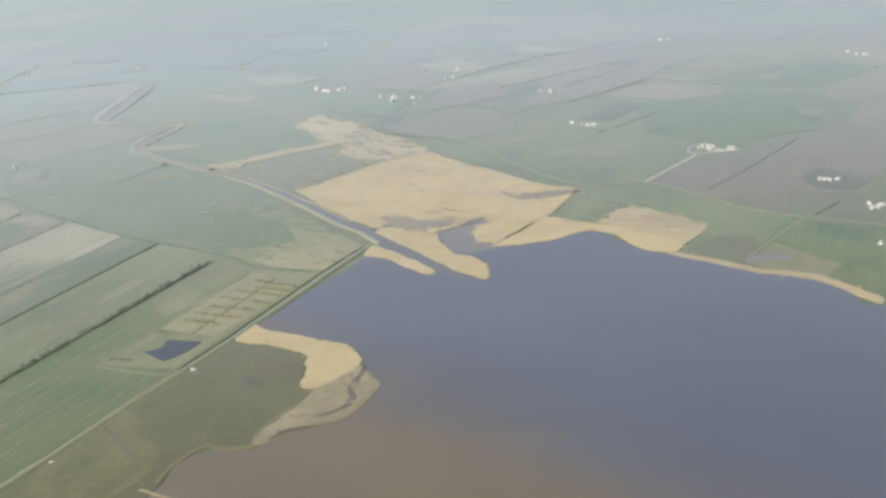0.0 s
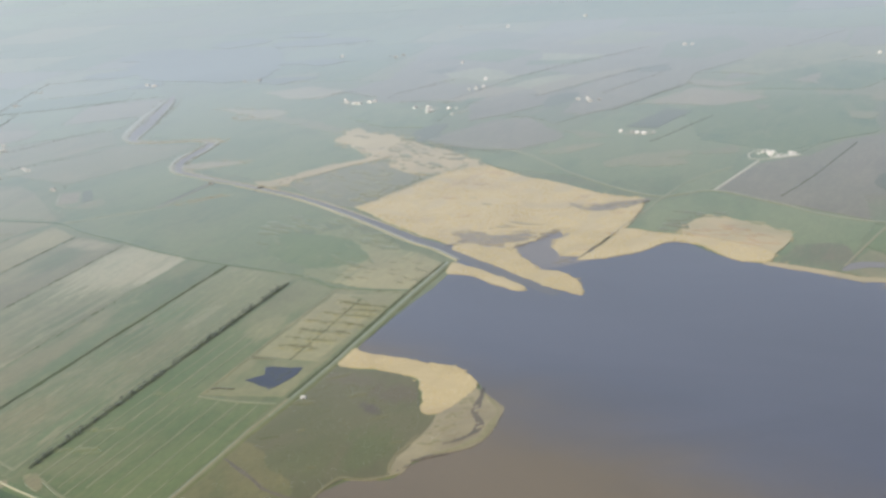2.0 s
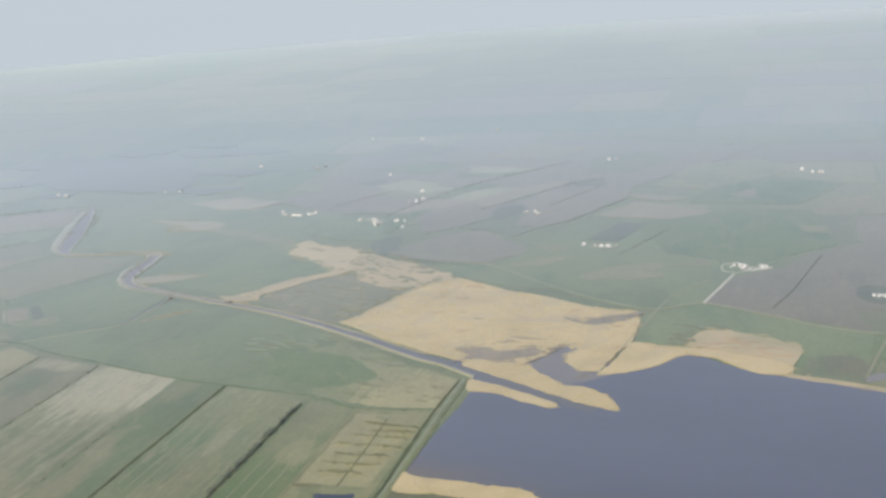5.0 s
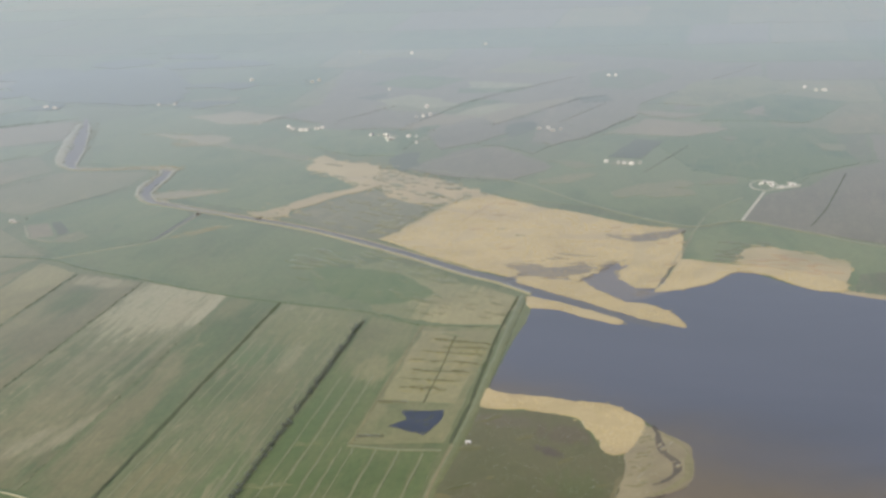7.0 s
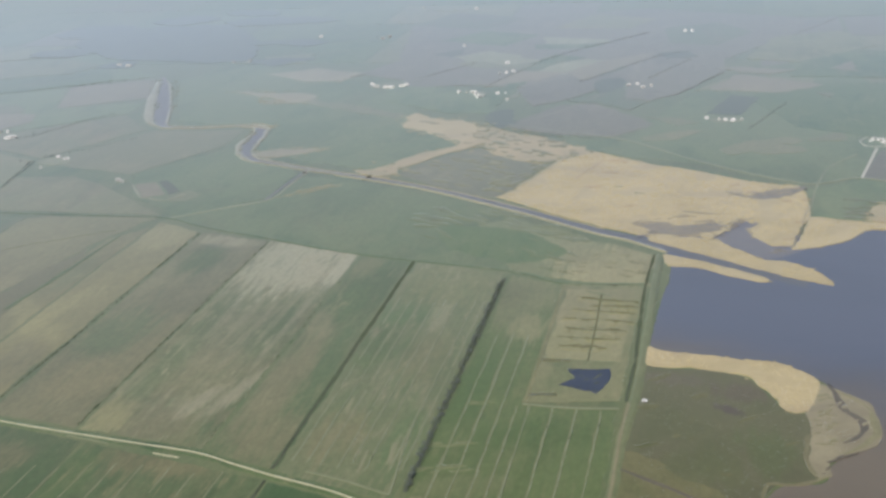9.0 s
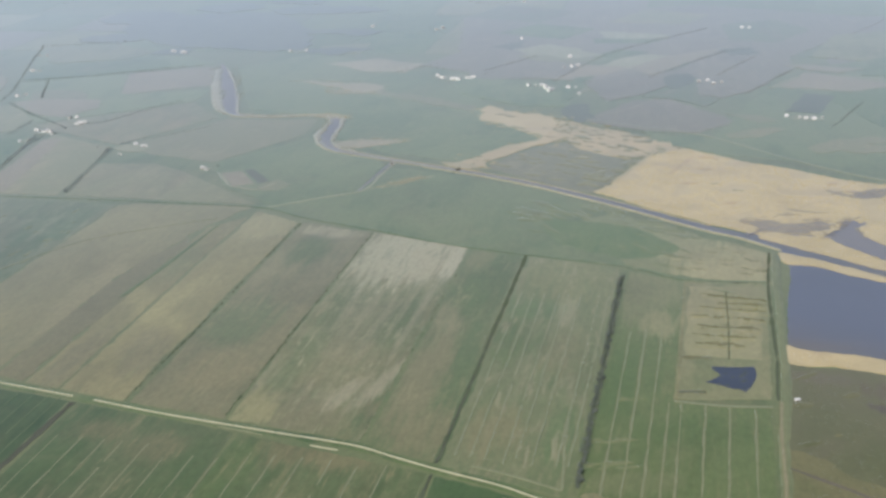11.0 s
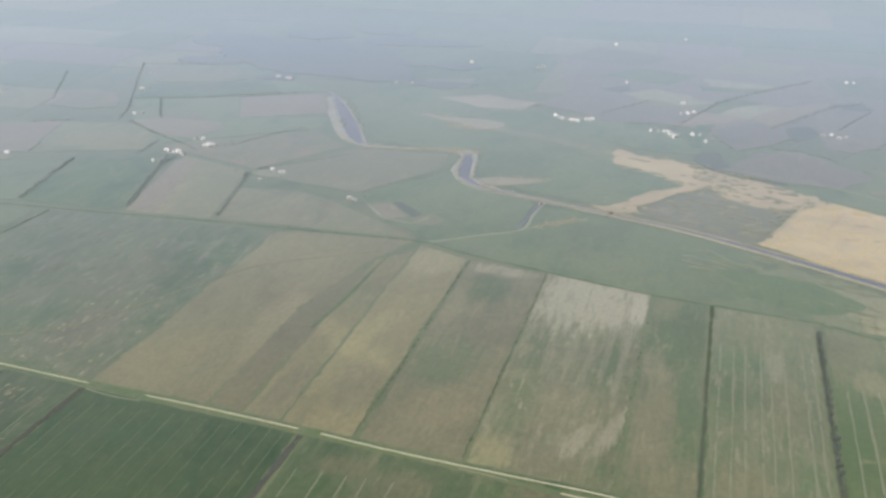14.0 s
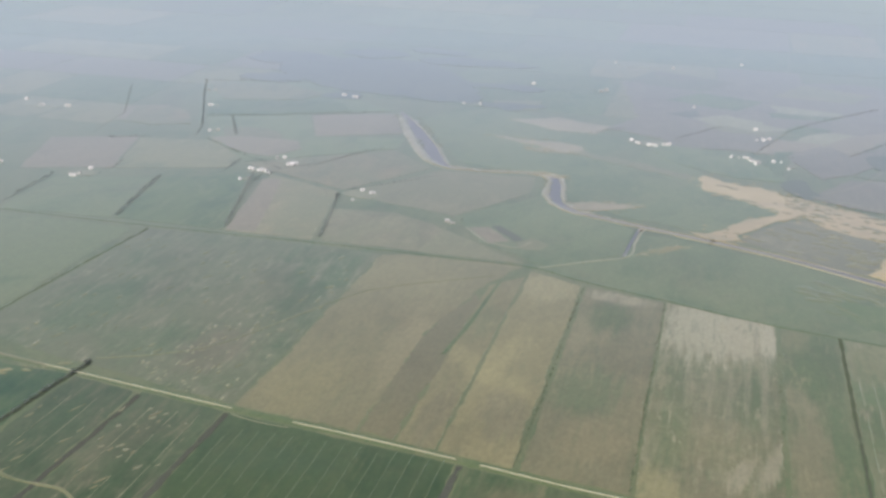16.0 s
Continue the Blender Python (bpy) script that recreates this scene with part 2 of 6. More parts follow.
M_REED_PALE = reed_mat("thin_reed", (0.415, 0.342, 0.200), (0.350, 0.294, 0.168), (0.265, 0.238, 0.138))
M_REED_RED = reed_mat("reed_litter", (0.40, 0.29, 0.165), (0.32, 0.23, 0.135), (0.25, 0.18, 0.12))
M_LAKE = water_mat("lake_water", (0.110, 0.120, 0.156), (0.172, 0.140, 0.096), True)
M_RIVER = water_mat("river_water", (0.112, 0.110, 0.112), (0.136, 0.130, 0.126), False, 1.1)
M_PALE_BANK = field_mat("pale_bank", (0.400, 0.362, 0.248), (0.335, 0.312, 0.205), (0.46, 0.41, 0.30), 0.1, 0.5)
M_PALE_PASTURE = field_mat("pale_pasture", (0.175, 0.205, 0.096), (0.205, 0.222, 0.106), (0.26, 0.255, 0.134), 0.12, 0.5)
M_WHEAT_DEEP = field_mat("dense_wheat", (0.036, 0.090, 0.032), (0.080, 0.130, 0.048), (0.20, 0.20, 0.11), 0.35, 0.45)
M_WHEAT_DARK = field_mat("deep_green_crop", (0.046, 0.088, 0.030), (0.074, 0.116, 0.041), (0.130, 0.155, 0.068), 0.35, 0.45, spots=((-757, 325, 30, 12, 10, (0.075, 0.118, 0.050), 0.7), (-705, 300, 10, 40, 0, (0.070, 0.115, 0.045), 0.6)))
M_SPECKLED = field_mat("speckled_crop", (0.098, 0.146, 0.062), (0.148, 0.164, 0.086), (0.35, 0.325, 0.215), 0.24, 0.40, spots=((-900, 560, 50, 40, 0, (0.150, 0.168, 0.086), 0.6), (-850, 500, 26, 60, 0, (0.165, 0.170, 0.092), 0.6), (-930, 470, 24, 50, 0, (0.092, 0.142, 0.060), 0.6), (-835, 430, 20, 34, 0, (0.185, 0.170, 0.100), 0.7), (-810, 560, 10, 50, 0, (0.086, 0.140, 0.058), 0.6), (-880, 430, 26, 20, 0, (0.105, 0.150, 0.066), 0.5)))
M_BOG = field_mat("bog", (0.172, 0.176, 0.100), (0.212, 0.206, 0.120), (0.36, 0.31, 0.19), 0.05, 0.60)
M_SOUTH_WEST = field_mat("dark_streaky_crop", (0.054, 0.098, 0.036), (0.092, 0.122, 0.054), (0.25, 0.225, 0.135), 0.36, 0.40, spots=((-832, 330, 16, 30, 0, (0.125, 0.138, 0.070), 0.6), (-872, 330, 12, 40, 0, (0.060, 0.106, 0.040), 0.6), (-815, 290, 10, 50, 0, (0.048, 0.092, 0.032), 0.6)))
M_STRAW = field_mat("straw_grass", (0.372, 0.338, 0.180), (0.300, 0.288, 0.146), (0.44, 0.392, 0.225), 0.12, 0.60)
M_DRY_TAN = field_mat("dry_tan_grass", (0.405, 0.350, 0.226), (0.335, 0.300, 0.186), (0.46, 0.40, 0.27), 0.1, 0.6)
M_TAN_MEADOW = field_mat("tan_meadow", (0.262, 0.242, 0.135), (0.212, 0.215, 0.112), (0.335, 0.30, 0.175), 0.2, 0.55)
M_WOOD = field_mat("bare_woodland", (0.118, 0.130, 0.108), (0.140, 0.152, 0.112), (0.170, 0.178, 0.118), 0.0, 0.6)
# far crowns and hedges: haze over them is put into this paler grey
M_HAZY_TWIG = plain_mat("hazy_twigs", (0.232, 0.256, 0.242), (0.290, 0.312, 0.295), 0.6, haze_gloss=True)
M_SHALLOW = water_mat("shallow_water", (0.150, 0.146, 0.160), (0.190, 0.172, 0.160))
M_HOLLOW = field_mat("wet_litter", (0.205, 0.182, 0.150), (0.255, 0.218, 0.166), (0.33, 0.275, 0.175), 0.0, 0.6)
# mud of slot and ditch, also the shadow line on the swamp shore
M_MUD_SHADOW = field_mat("mud_and_shadow", (0.120, 0.104, 0.084), (0.150, 0.128, 0.098), (0.20, 0.17, 0.12), 0.0, 0.5)
M_MARSH_GREEN = field_mat("marsh_meadow", (0.125, 0.138, 0.056), (0.175, 0.165, 0.075), (0.24, 0.21, 0.10), 0.10, 0.6)


# the strip fields, each with its own thin, damp and bare places
GREEN, LUSH, TAUPE, OCHRE, BARE_SOIL, STRAW = (0.128, 0.172, 0.068), (0.100, 0.152, 0.050), (0.212, 0.195, 0.108), (0.298, 0.262, 0.142), (0.385, 0.350, 0.225), (0.405, 0.376, 0.248)
M_COL_WIDE = field_mat("wide_fallow", (0.242, 0.222, 0.114), (0.213, 0.200, 0.103), (0.278, 0.255, 0.129), 0.16, 0.35, spots=(
    (-765, 575, 40, 40, 0, (0.282, 0.262, 0.133), 0.6), (-738, 470, 12, 60, 5, OCHRE, 0.45), (-775, 400, 22, 40, 0, (0.263, 0.240, 0.112), 0.5), (-722, 484, 14, 26, 40, OCHRE, 0.5)))
M_COL_DAMP = field_mat("damp_strip", (0.209, 0.192, 0.101), (0.193, 0.182, 0.096), (0.236, 0.212, 0.112), 0.18, 0.40, spots=((-722, 460, 9, 60, 0, (0.188, 0.175, 0.093), 0.6), (-722, 370, 10, 30, 0, (0.222, 0.202, 0.103), 0.6)))
M_COL_OCHRE = field_mat("ochre_fallow", (0.268, 0.242, 0.116), (0.223, 0.206, 0.103), (0.308, 0.280, 0.138), 0.20, 0.40, spots=(
    (-676, 585, 22, 26, 0, (0.345, 0.315, 0.170), 0.55), (-687, 448, 11, 52, 48, (0.333, 0.300, 0.142), 0.5), (-683, 460, 9, 46, -12, (0.333, 0.300, 0.142), 0.5),
    (-668, 400, 14, 30, 10, TAUPE, 0.7), (-700, 390, 9, 36, 0, TAUPE, 0.7), (-700, 520, 8, 30, 0, (0.170, 0.190, 0.090), 0.5)))
M_COL_MIXED = field_mat("mixed_fallow", (0.182, 0.184, 0.101), (0.208, 0.195, 0.101), (0.271, 0.245, 0.129), 0.30, 0.45, spots=(
    (-628, 578, 22, 10, -14, BARE_SOIL, 0.75), (-632, 545, 18, 26, 0, GREEN, 0.7), (-645, 520, 8, 40, 0, (0.278, 0.255, 0.138), 0.6), (-610, 520, 9, 60, 0, (0.250, 0.235, 0.129), 0.6),
    (-632, 440, 20, 34, 0, (0.135, 0.170, 0.078), 0.75), (-622, 385, 24, 26, 10, (0.239, 0.215, 0.112), 0.8)))
M_COL_STUBBLE = field_mat("stubble_crop", (0.130, 0.172, 0.072), (0.192, 0.190, 0.093), (0.365, 0.338, 0.205), 0.54, 0.55, spots=(
    (-572, 486, 20, 26, 0, (0.158, 0.182, 0.086), 0.55), (-560, 440, 26, 50, 0, (0.240, 0.232, 0.128), 0.5), (-545, 445, 10, 40, 0, GREEN, 0.65), (-560, 400, 30, 30, 0, (0.236, 0.222, 0.116), 0.75), (-585, 415, 9, 60, 0, GREEN, 0.5), (-570, 350, 26, 18, 0, TAUPE, 0.7),
    (-537, 386, 5, 28, -14, (0.385, 0.350, 0.225), 0.65), (-552, 372, 5, 18, -16, BARE_SOIL, 0.7), (-540, 462, 2.2, 58, -1, (0.33, 0.305, 0.19), 0.6), (-549, 470, 2.0, 50, -1, (0.32, 0.30, 0.18), 0.55), (-558, 455, 1.8, 60, -1, (0.30, 0.285, 0.17), 0.5), (-568, 470, 2.2, 46, -1, (0.31, 0.29, 0.175), 0.5), (-580, 470, 2.0, 40, -1, (0.29, 0.275, 0.16), 0.45), (-590, 352, 13, 20, 10, (0.315, 0.295, 0.142), 0.75),
    (-566, 552, 34, 56, 0, STRAW, 0.92), (-578, 545, 20, 52, 0, (0.375, 0.360, 0.235), 0.7), (-537, 537, 5, 38, 0, (0.460, 0.432, 0.300), 0.7)))
M_COL_GREEN = field_mat("patchy_crop", (0.124, 0.170, 0.068), (0.165, 0.186, 0.088), (0.296, 0.275, 0.146), 0.42, 0.50, spots=(
    (-512, 510, 16, 46, 0, GREEN, 0.85), (-522, 545, 10, 22, 0, (0.224, 0.222, 0.107), 0.6), (-506, 410, 9, 60, 0, (0.120, 0.170, 0.071), 0.7), (-520, 395, 12, 60, 0, (0.230, 0.215, 0.116), 0.85),
    (-508, 345, 16, 22, 0, (0.226, 0.212, 0.112), 0.75), (-524, 462, 8, 20, 20, (0.283, 0.265, 0.146), 0.6)))
M_COL_TRACKS = field_mat("tracked_crop", (0.132, 0.174, 0.072), (0.166, 0.184, 0.090), (0.320, 0.292, 0.180), 0.45, 0.50, spots=(
    (-466, 524, 34, 36, 0, (0.212, 0.218, 0.104), 0.85), (-480, 478, 18, 14, 0, (0.130, 0.180, 0.074), 0.8), (-486, 440, 10, 34, 0, GREEN, 0.8), (-458, 430, 12, 30, 0, (0.205, 0.202, 0.102), 0.75),
    (-478, 350, 14, 24, 0, (0.214, 0.200, 0.101), 0.8), (-447, 350, 9, 30, 0, (0.125, 0.175, 0.071), 0.7), (-462, 478, 6, 18, 0, BARE_SOIL, 0.4)))
M_COL_WHEAT = field_mat("winter_wheat", (0.116, 0.160, 0.056), (0.136, 0.176, 0.066), (0.205, 0.215, 0.098), 0.30, 0.40, spots=(
    (-420, 512, 20, 56, 0, (0.222, 0.222, 0.112), 0.85), (-412, 470, 9, 18, 0, (0.288, 0.275, 0.142), 0.8), (-428, 402, 9, 50, 0, LUSH, 0.7), (-392, 362, 26, 14, 12, LUSH, 0.6), (-415, 318, 22, 9, 14, (0.200, 0.215, 0.100), 0.6)))
M_SOUTH_MIXED = field_mat("streaky_crop", (0.078, 0.134, 0.048), (0.120, 0.150, 0.066), (0.270, 0.250, 0.132), 0.42, 0.45, spots=(
    (-650, 322, 14, 10, 0, (0.200, 0.188, 0.094), 0.7), (-618, 312, 18, 14, 0, (0.190, 0.182, 0.092), 0.7), (-660, 290, 14, 30, 0, (0.085, 0.138, 0.049), 0.8), (-600, 285, 12, 40, 0, (0.090, 0.142, 0.052), 0.7)))
M_SOUTH_EAST = field_mat("patchy_south_crop", (0.072, 0.130, 0.046), (0.118, 0.150, 0.063), (0.276, 0.255, 0.129), 0.45, 0.50, spots=(
    (-560, 318, 18, 12, 12, (0.210, 0.196, 0.096), 0.85), (-535, 318, 18, 12, 14, (0.209, 0.192, 0.095), 0.8), (-580, 300, 10, 30, 0, LUSH, 0.6)))


DRY = (0.395, 0.356, 0.188)
M_ROUGH = field_mat("rough_dry_meadow", (0.172, 0.206, 0.094), (0.215, 0.228, 0.108), (0.36, 0.33, 0.175), 0.16, 0.30, 90, spots=(
    (-376, 556, 26, 42, 70, DRY, 0.95), (-378, 538, 10, 36, 90, DRY, 0.8), (-402, 582, 20, 40, 60, (0.320, 0.302, 0.155), 0.8), (-436, 612, 12, 36, 62, (0.235, 0.245, 0.118), 0.7), (-368, 578, 8, 22, 58, DRY, 0.7)))


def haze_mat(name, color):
    """A self-lit surface in the colour of the far horizon's haze."""
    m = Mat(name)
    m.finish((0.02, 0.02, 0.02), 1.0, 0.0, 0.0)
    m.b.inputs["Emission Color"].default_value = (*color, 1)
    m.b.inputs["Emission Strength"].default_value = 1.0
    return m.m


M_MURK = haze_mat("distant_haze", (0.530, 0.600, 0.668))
M_POND = water_mat("pond_water", (0.030, 0.038, 0.060), (0.050, 0.058, 0.080))
M_GRAVEL = plain_mat("gravel_track", (0.60, 0.55, 0.36), (0.48, 0.44, 0.28), 0.4, haze_gloss=True)
M_SWAMP = reed_mat("swamp_reed", (0.300, 0.262, 0.165), (0.235, 0.205, 0.130), (0.185, 0.160, 0.115))
M_REED_GAPPY = reed_mat("gappy_reed", (0.435, 0.345, 0.195), (0.370, 0.300, 0.172), (0.270, 0.236, 0.136))
M_RIM = field_mat("washed_reed", (0.300, 0.268, 0.150), (0.235, 0.218, 0.118), (0.36, 0.31, 0.18), 0.0, 0.6)
M_TRACK = plain_mat("worn_track", (0.30, 0.26, 0.15), (0.22, 0.20, 0.11), 0.4, haze_gloss=True)
M_WHEEL_DIM = plain_mat("thin_row_soil", (0.135, 0.165, 0.078), (0.100, 0.138, 0.060), 0.12, haze_gloss=True)
M_WHEEL = plain_mat("wheel_track_soil", (0.262, 0.264, 0.150), (0.19, 0.205, 0.112), 0.12, haze_gloss=True)
M_BANK = field_mat("bank_grass", (0.200, 0.212, 0.112), (0.265, 0.260, 0.145), (0.35, 0.325, 0.20), 0.2, 0.5)
M_DITCH = plain_mat("ditch_growth", (0.088, 0.096, 0.074), (0.124, 0.130, 0.098), 0.8, bump=0.2)
M_EDGE = plain_mat("boundary_growth", (0.094, 0.120, 0.070), (0.130, 0.156, 0.090), 0.7, bump=0.2)
M_BARK = plain_mat("bark", (0.10, 0.08, 0.06), (0.06, 0.05, 0.04), 3.0)
M_LEAF = plain_mat("leaf", (0.128, 0.148, 0.124), (0.172, 0.194, 0.162), 0.6, haze_gloss=True)
M_LIME = plain_mat("limewash", (0.82, 0.81, 0.78), (0.72, 0.71, 0.68), 0.6)
M_TILE = plain_mat("weathered_tile", (0.70, 0.69, 0.68), (0.58, 0.57, 0.56), 0.8)
M_SHEET = plain_mat("pale_sheet_roof", (0.62, 0.62, 0.60), (0.50, 0.50, 0.48), 0.5, rough=0.5, spec=0.4)
M_TIMBER = plain_mat("timber", (0.13, 0.10, 0.07), (0.09, 0.07, 0.05), 2.0)
M_PANE = plain_mat("window_glass", (0.04, 0.05, 0.06), (0.06, 0.07, 0.08), 1.0, rough=0.08, spec=0.6)
M_YARD = plain_mat("pale_yard", (0.62, 0.58, 0.48), (0.48, 0.44, 0.35), 0.3, haze_gloss=True)
M_CONCRETE = plain_mat("concrete", (0.50, 0.49, 0.46), (0.40, 0.39, 0.37), 0.8)


# ---- building helpers ----
def mesh_of(bm, name, material):
    me = bpy.data.meshes.new(name)
    bm.normal_update()
    bm.to_mesh(me)
    bm.free()
    me.materials.append(material)
    return me


def part(name, bm, material, parent, label=""):
    ob = new(name, mesh_of(bm, name, material))
    ob.parent = parent
    return tagged(ob, label)


def noisy(x, y, scale, seed=0.0):
    return noise.noise(Vector((x * scale, y * scale, seed)))


def rounded(points, step=4.0, closed=True):
    """A smooth line through a few corner points (Catmull-Rom), sampled evenly."""
    n = len(points)
    out = []
    for k in range(n if closed else n - 1):
        if closed:
            a, b, c, d = (Vector(points[(k + j) % n]) for j in (-1, 0, 1, 2))
        else:
            a, b, c, d = (Vector(points[min(max(k + j, 0), n - 1)]) for j in (-1, 0, 1, 2))
        cuts = max(2, int((c - b).length / step))
        for j in range(cuts):
            u = j / cuts
            out.append(0.5 * (2 * b + (c - a) * u + (2 * a - 5 * b + 4 * c - d) * u * u + (3 * b - a - 3 * c + d) * u ** 3))
    if not closed:
        out.append(Vector(points[-1]))
    return out


def straight(points, step=6.0, closed=True):
    n = len(points)
    out = []
    for k in range(n if closed else n - 1):
        b, c = Vector(points[k]), Vector(points[(k + 1) % n])
        cuts = max(1, int((c - b).length / step))
        out += [b.lerp(c, j / cuts) for j in range(cuts)]
    if not closed:
        out.append(Vector(points[-1]))
    return out


def frayed(line, amount, scale=0.15, seed=0.0):
    """Shift a line about unevenly, in wide bends and in small ragged steps."""
    out = []
    for p in line:
        d = Vector((0.0, 0.0))
        for f, g in ((0.3, 1.0), (1.0, 0.7), (3.2, 0.45)):
            g = min(g, 0.45 / (amount * scale * f))
            d += g * Vector((noisy(p.x, p.y, scale * f, seed), noisy(p.x, p.y, scale * f, seed + 9.3)))
        out.append(p + amount * d)
    return out


def slab(line, top, bottom=-0.3):
    """A patch of land: a flat top with a rim down into the soil."""
    bm = bmesh.new()
    up = [bm.verts.new((p.x, p.y, top)) for p in line]
    face = bm.faces.new(up)
    face.normal_update()
    if face.normal.z < 0:
        face.normal_flip()
        up.reverse()
    low = [bm.verts.new((v.co.x, v.co.y, bottom)) for v in up]
    for k in range(len(up)):
        j = (k + 1) % len(up)
        bm.faces.new((up[k], low[k], low[j], up[j]))
    bmesh.ops.triangulate(bm, faces=[f for f in bm.faces if len(f.verts) > 4])
    return bm


LAND = []


def land(name, points, top, material, label, category="field", smooth=False, fray=1.3, kind="structure", group=""):
    line = rounded(points, 2.0) if smooth else straight(points, 3.0)
    line = frayed(line, fray, 0.15 if not smooth else 0.09, len(LAND) * 1.7)
    # lay it clear of every patch that it may overlap
    x0, x1, y0, y1 = min(p.x for p in line), max(p.x for p in line), min(p.y for p in line), max(p.y for p in line)
    near = [z for a0, a1, b0, b1, z in LAND if a0 < x1 and x0 < a1 and b0 < y1 and y0 < b1]
    step = round(top / 0.005)
    while step in near:
        step += 1
    LAND.append((x0, x1, y0, y1, step))
    ob = new(name, mesh_of(slab(line, step * 0.005), name, material))
    return tagged(ob, label, category, group, kind)


def ribbon(points, widths, top, lift=0.0, smooth=True, wobble=0.0, step=4.0, skirt=0.5):
    """A strip along a line: widths is one number or one for each point; lift raises its middle into a crown."""
    line = rounded(points, step, False) if smooth else straight(points, step, False)
    top += 0.0024
    n = len(line)
    bm = bmesh.new()
    rings = []
    for k, p in enumerate(line):
        d = line[min(k + 1, n - 1)] - line[max(k - 1, 0)]
        side = Vector((-d.y, d.x)).normalized()
        if isinstance(widths, (int, float)):
            w = widths
        else:
            u = k / (n - 1) * (len(widths) - 1)
            i = min(int(u), len(widths) - 2)
            w = widths[i] + (widths[i + 1] - widths[i]) * (u - i)
        wl_ = w / 2 + wobble * noisy(p.x, p.y, 0.12, 3.0)
        wr_ = w / 2 + wobble * noisy(p.x, p.y, 0.12, 7.0)
        a, b = p + side * wl_, p - side * wr_
        c = p + side * wl_ * 0.4
        e = p - side * wr_ * 0.4
        rings.append([bm.verts.new((a.x, a.y, top - skirt)), bm.verts.new((a.x, a.y, top)), bm.verts.new((c.x, c.y, top + lift)),
                      bm.verts.new((e.x, e.y, top + lift)), bm.verts.new((b.x, b.y, top)), bm.verts.new((b.x, b.y, top - skirt))])
    for r, s in zip(rings, rings[1:]):
        for j in range(5):
            bm.faces.new((r[j], r[j + 1], s[j + 1], s[j]))
    bm.faces.new(rings[0])
    bm.faces.new(list(reversed(rings[-1])))
    bmesh.ops.recalc_face_normals(bm, faces=bm.faces)
    return bm


def strip(name, points, widths, top, material, label, category, lift=0.0, smooth=True, wobble=0.0, kind="structure"):
    ob = new(name, mesh_of(ribbon(points, widths, top, lift, smooth, wobble), name, material))
    return tagged(ob, label, category, "", kind)


def inside(points, x, y):
    hit = False
    for (ax, ay), (bx, by) in zip(points, points[1:] + points[:1]):
        if (ay > y) != (by > y) and x < (bx - ax) * (y - ay) / (by - ay) + ax:
            hit = not hit
    return hit


def tufts(name, outlines, count, size, height, base, material, label, category):
    """Loose tufts of stems over some outlines: one joined mesh of small leaning blades."""
    rng = random.Random(len(name) + count)
    verts, faces = [], []
    areas = []
    for o in outlines:
        xs, ys = [p[0] for p in o], [p[1] for p in o]
        areas.append((max(xs) - min(xs)) * (max(ys) - min(ys)))
    for o, area in zip(outlines, areas):
        xs, ys = [p[0] for p in o], [p[1] for p in o]
        for _ in range(int(count * area / sum(areas))):
            x, y = rng.uniform(min(xs), max(xs)), rng.uniform(min(ys), max(ys))
            if not inside(o, x, y) or noisy(x, y, 0.05, 4.0) < -0.25:
                continue
            s, h, a = size * rng.uniform(0.6, 1.4), height * rng.uniform(0.5, 1.3), rng.uniform(0, 6.28)
            k = len(verts)
            for j in range(3):
                verts.append((x + s * math.cos(a + 2.1 * j), y + s * math.sin(a + 2.1 * j), base))
            verts.append((x + rng.uniform(-0.5, 0.5) * s, y + rng.uniform(-0.5, 0.5) * s, base + h))
            faces += [(k, k + 1, k + 3), (k + 1, k + 2, k + 3), (k + 2, k, k + 3)]
    me = bpy.data.meshes.new(name)
    me.from_pydata(verts, [], faces)
    me.materials.append(material)
    return tagged(new(name, me), label, category, "", "stuff")


def ragged(name, spots, z, material, label, category, seed, stretch=1.8, turn=0.0, layers=17):
    """Loose ragged patches of growth or soil, too many to count: spots are (x, y, radius)."""
    rng = random.Random(seed)
    bm = bmesh.new()
    for i, (x, y, r) in enumerate(spots):
        n = 12
        a0 = radians(turn) + rng.uniform(-0.3, 0.3)
        ca, sa = math.cos(a0), math.sin(a0)
        s = stretch * rng.uniform(0.7, 1.3)
        ring = []
        for k in range(n):
            a = 2 * math.pi * k / n
            d = r * rng.uniform(0.55, 1.15)
            u, v = d * math.cos(a) * s, d * math.sin(a) / s
            ring.append((x + u * ca - v * sa, y + u * sa + v * ca))
        top = z + 0.003 * (i % layers)
        up = [bm.verts.new((p[0], p[1], top)) for p in ring]
        low = [bm.verts.new((x + 1.25 * (p[0] - x), y + 1.25 * (p[1] - y), top - 0.14)) for p in ring]
        mid = bm.verts.new((x, y, top + 0.01))
        for k in range(n):
            j = (k + 1) % n
            bm.faces.new((up[k], up[j], mid))
            bm.faces.new((up[k], low[k], low[j], up[j]))
    return tagged(new(name, mesh_of(bm, name, material)), label, category, "", "stuff")


def along(points, count, spread, r0, r1, seed, closed=True):
    """Spots strewn along a line, denser close to it."""
    rng = random.Random(seed)
    line = straight(points, 2.0, closed)
    out = []
    for _ in range(count):
        p = rng.choice(line)
        out.append((p.x + rng.gauss(0, spread), p.y + rng.gauss(0, spread), rng.uniform(r0, r1) * rng.uniform(0.5, 1.0)))
    return out


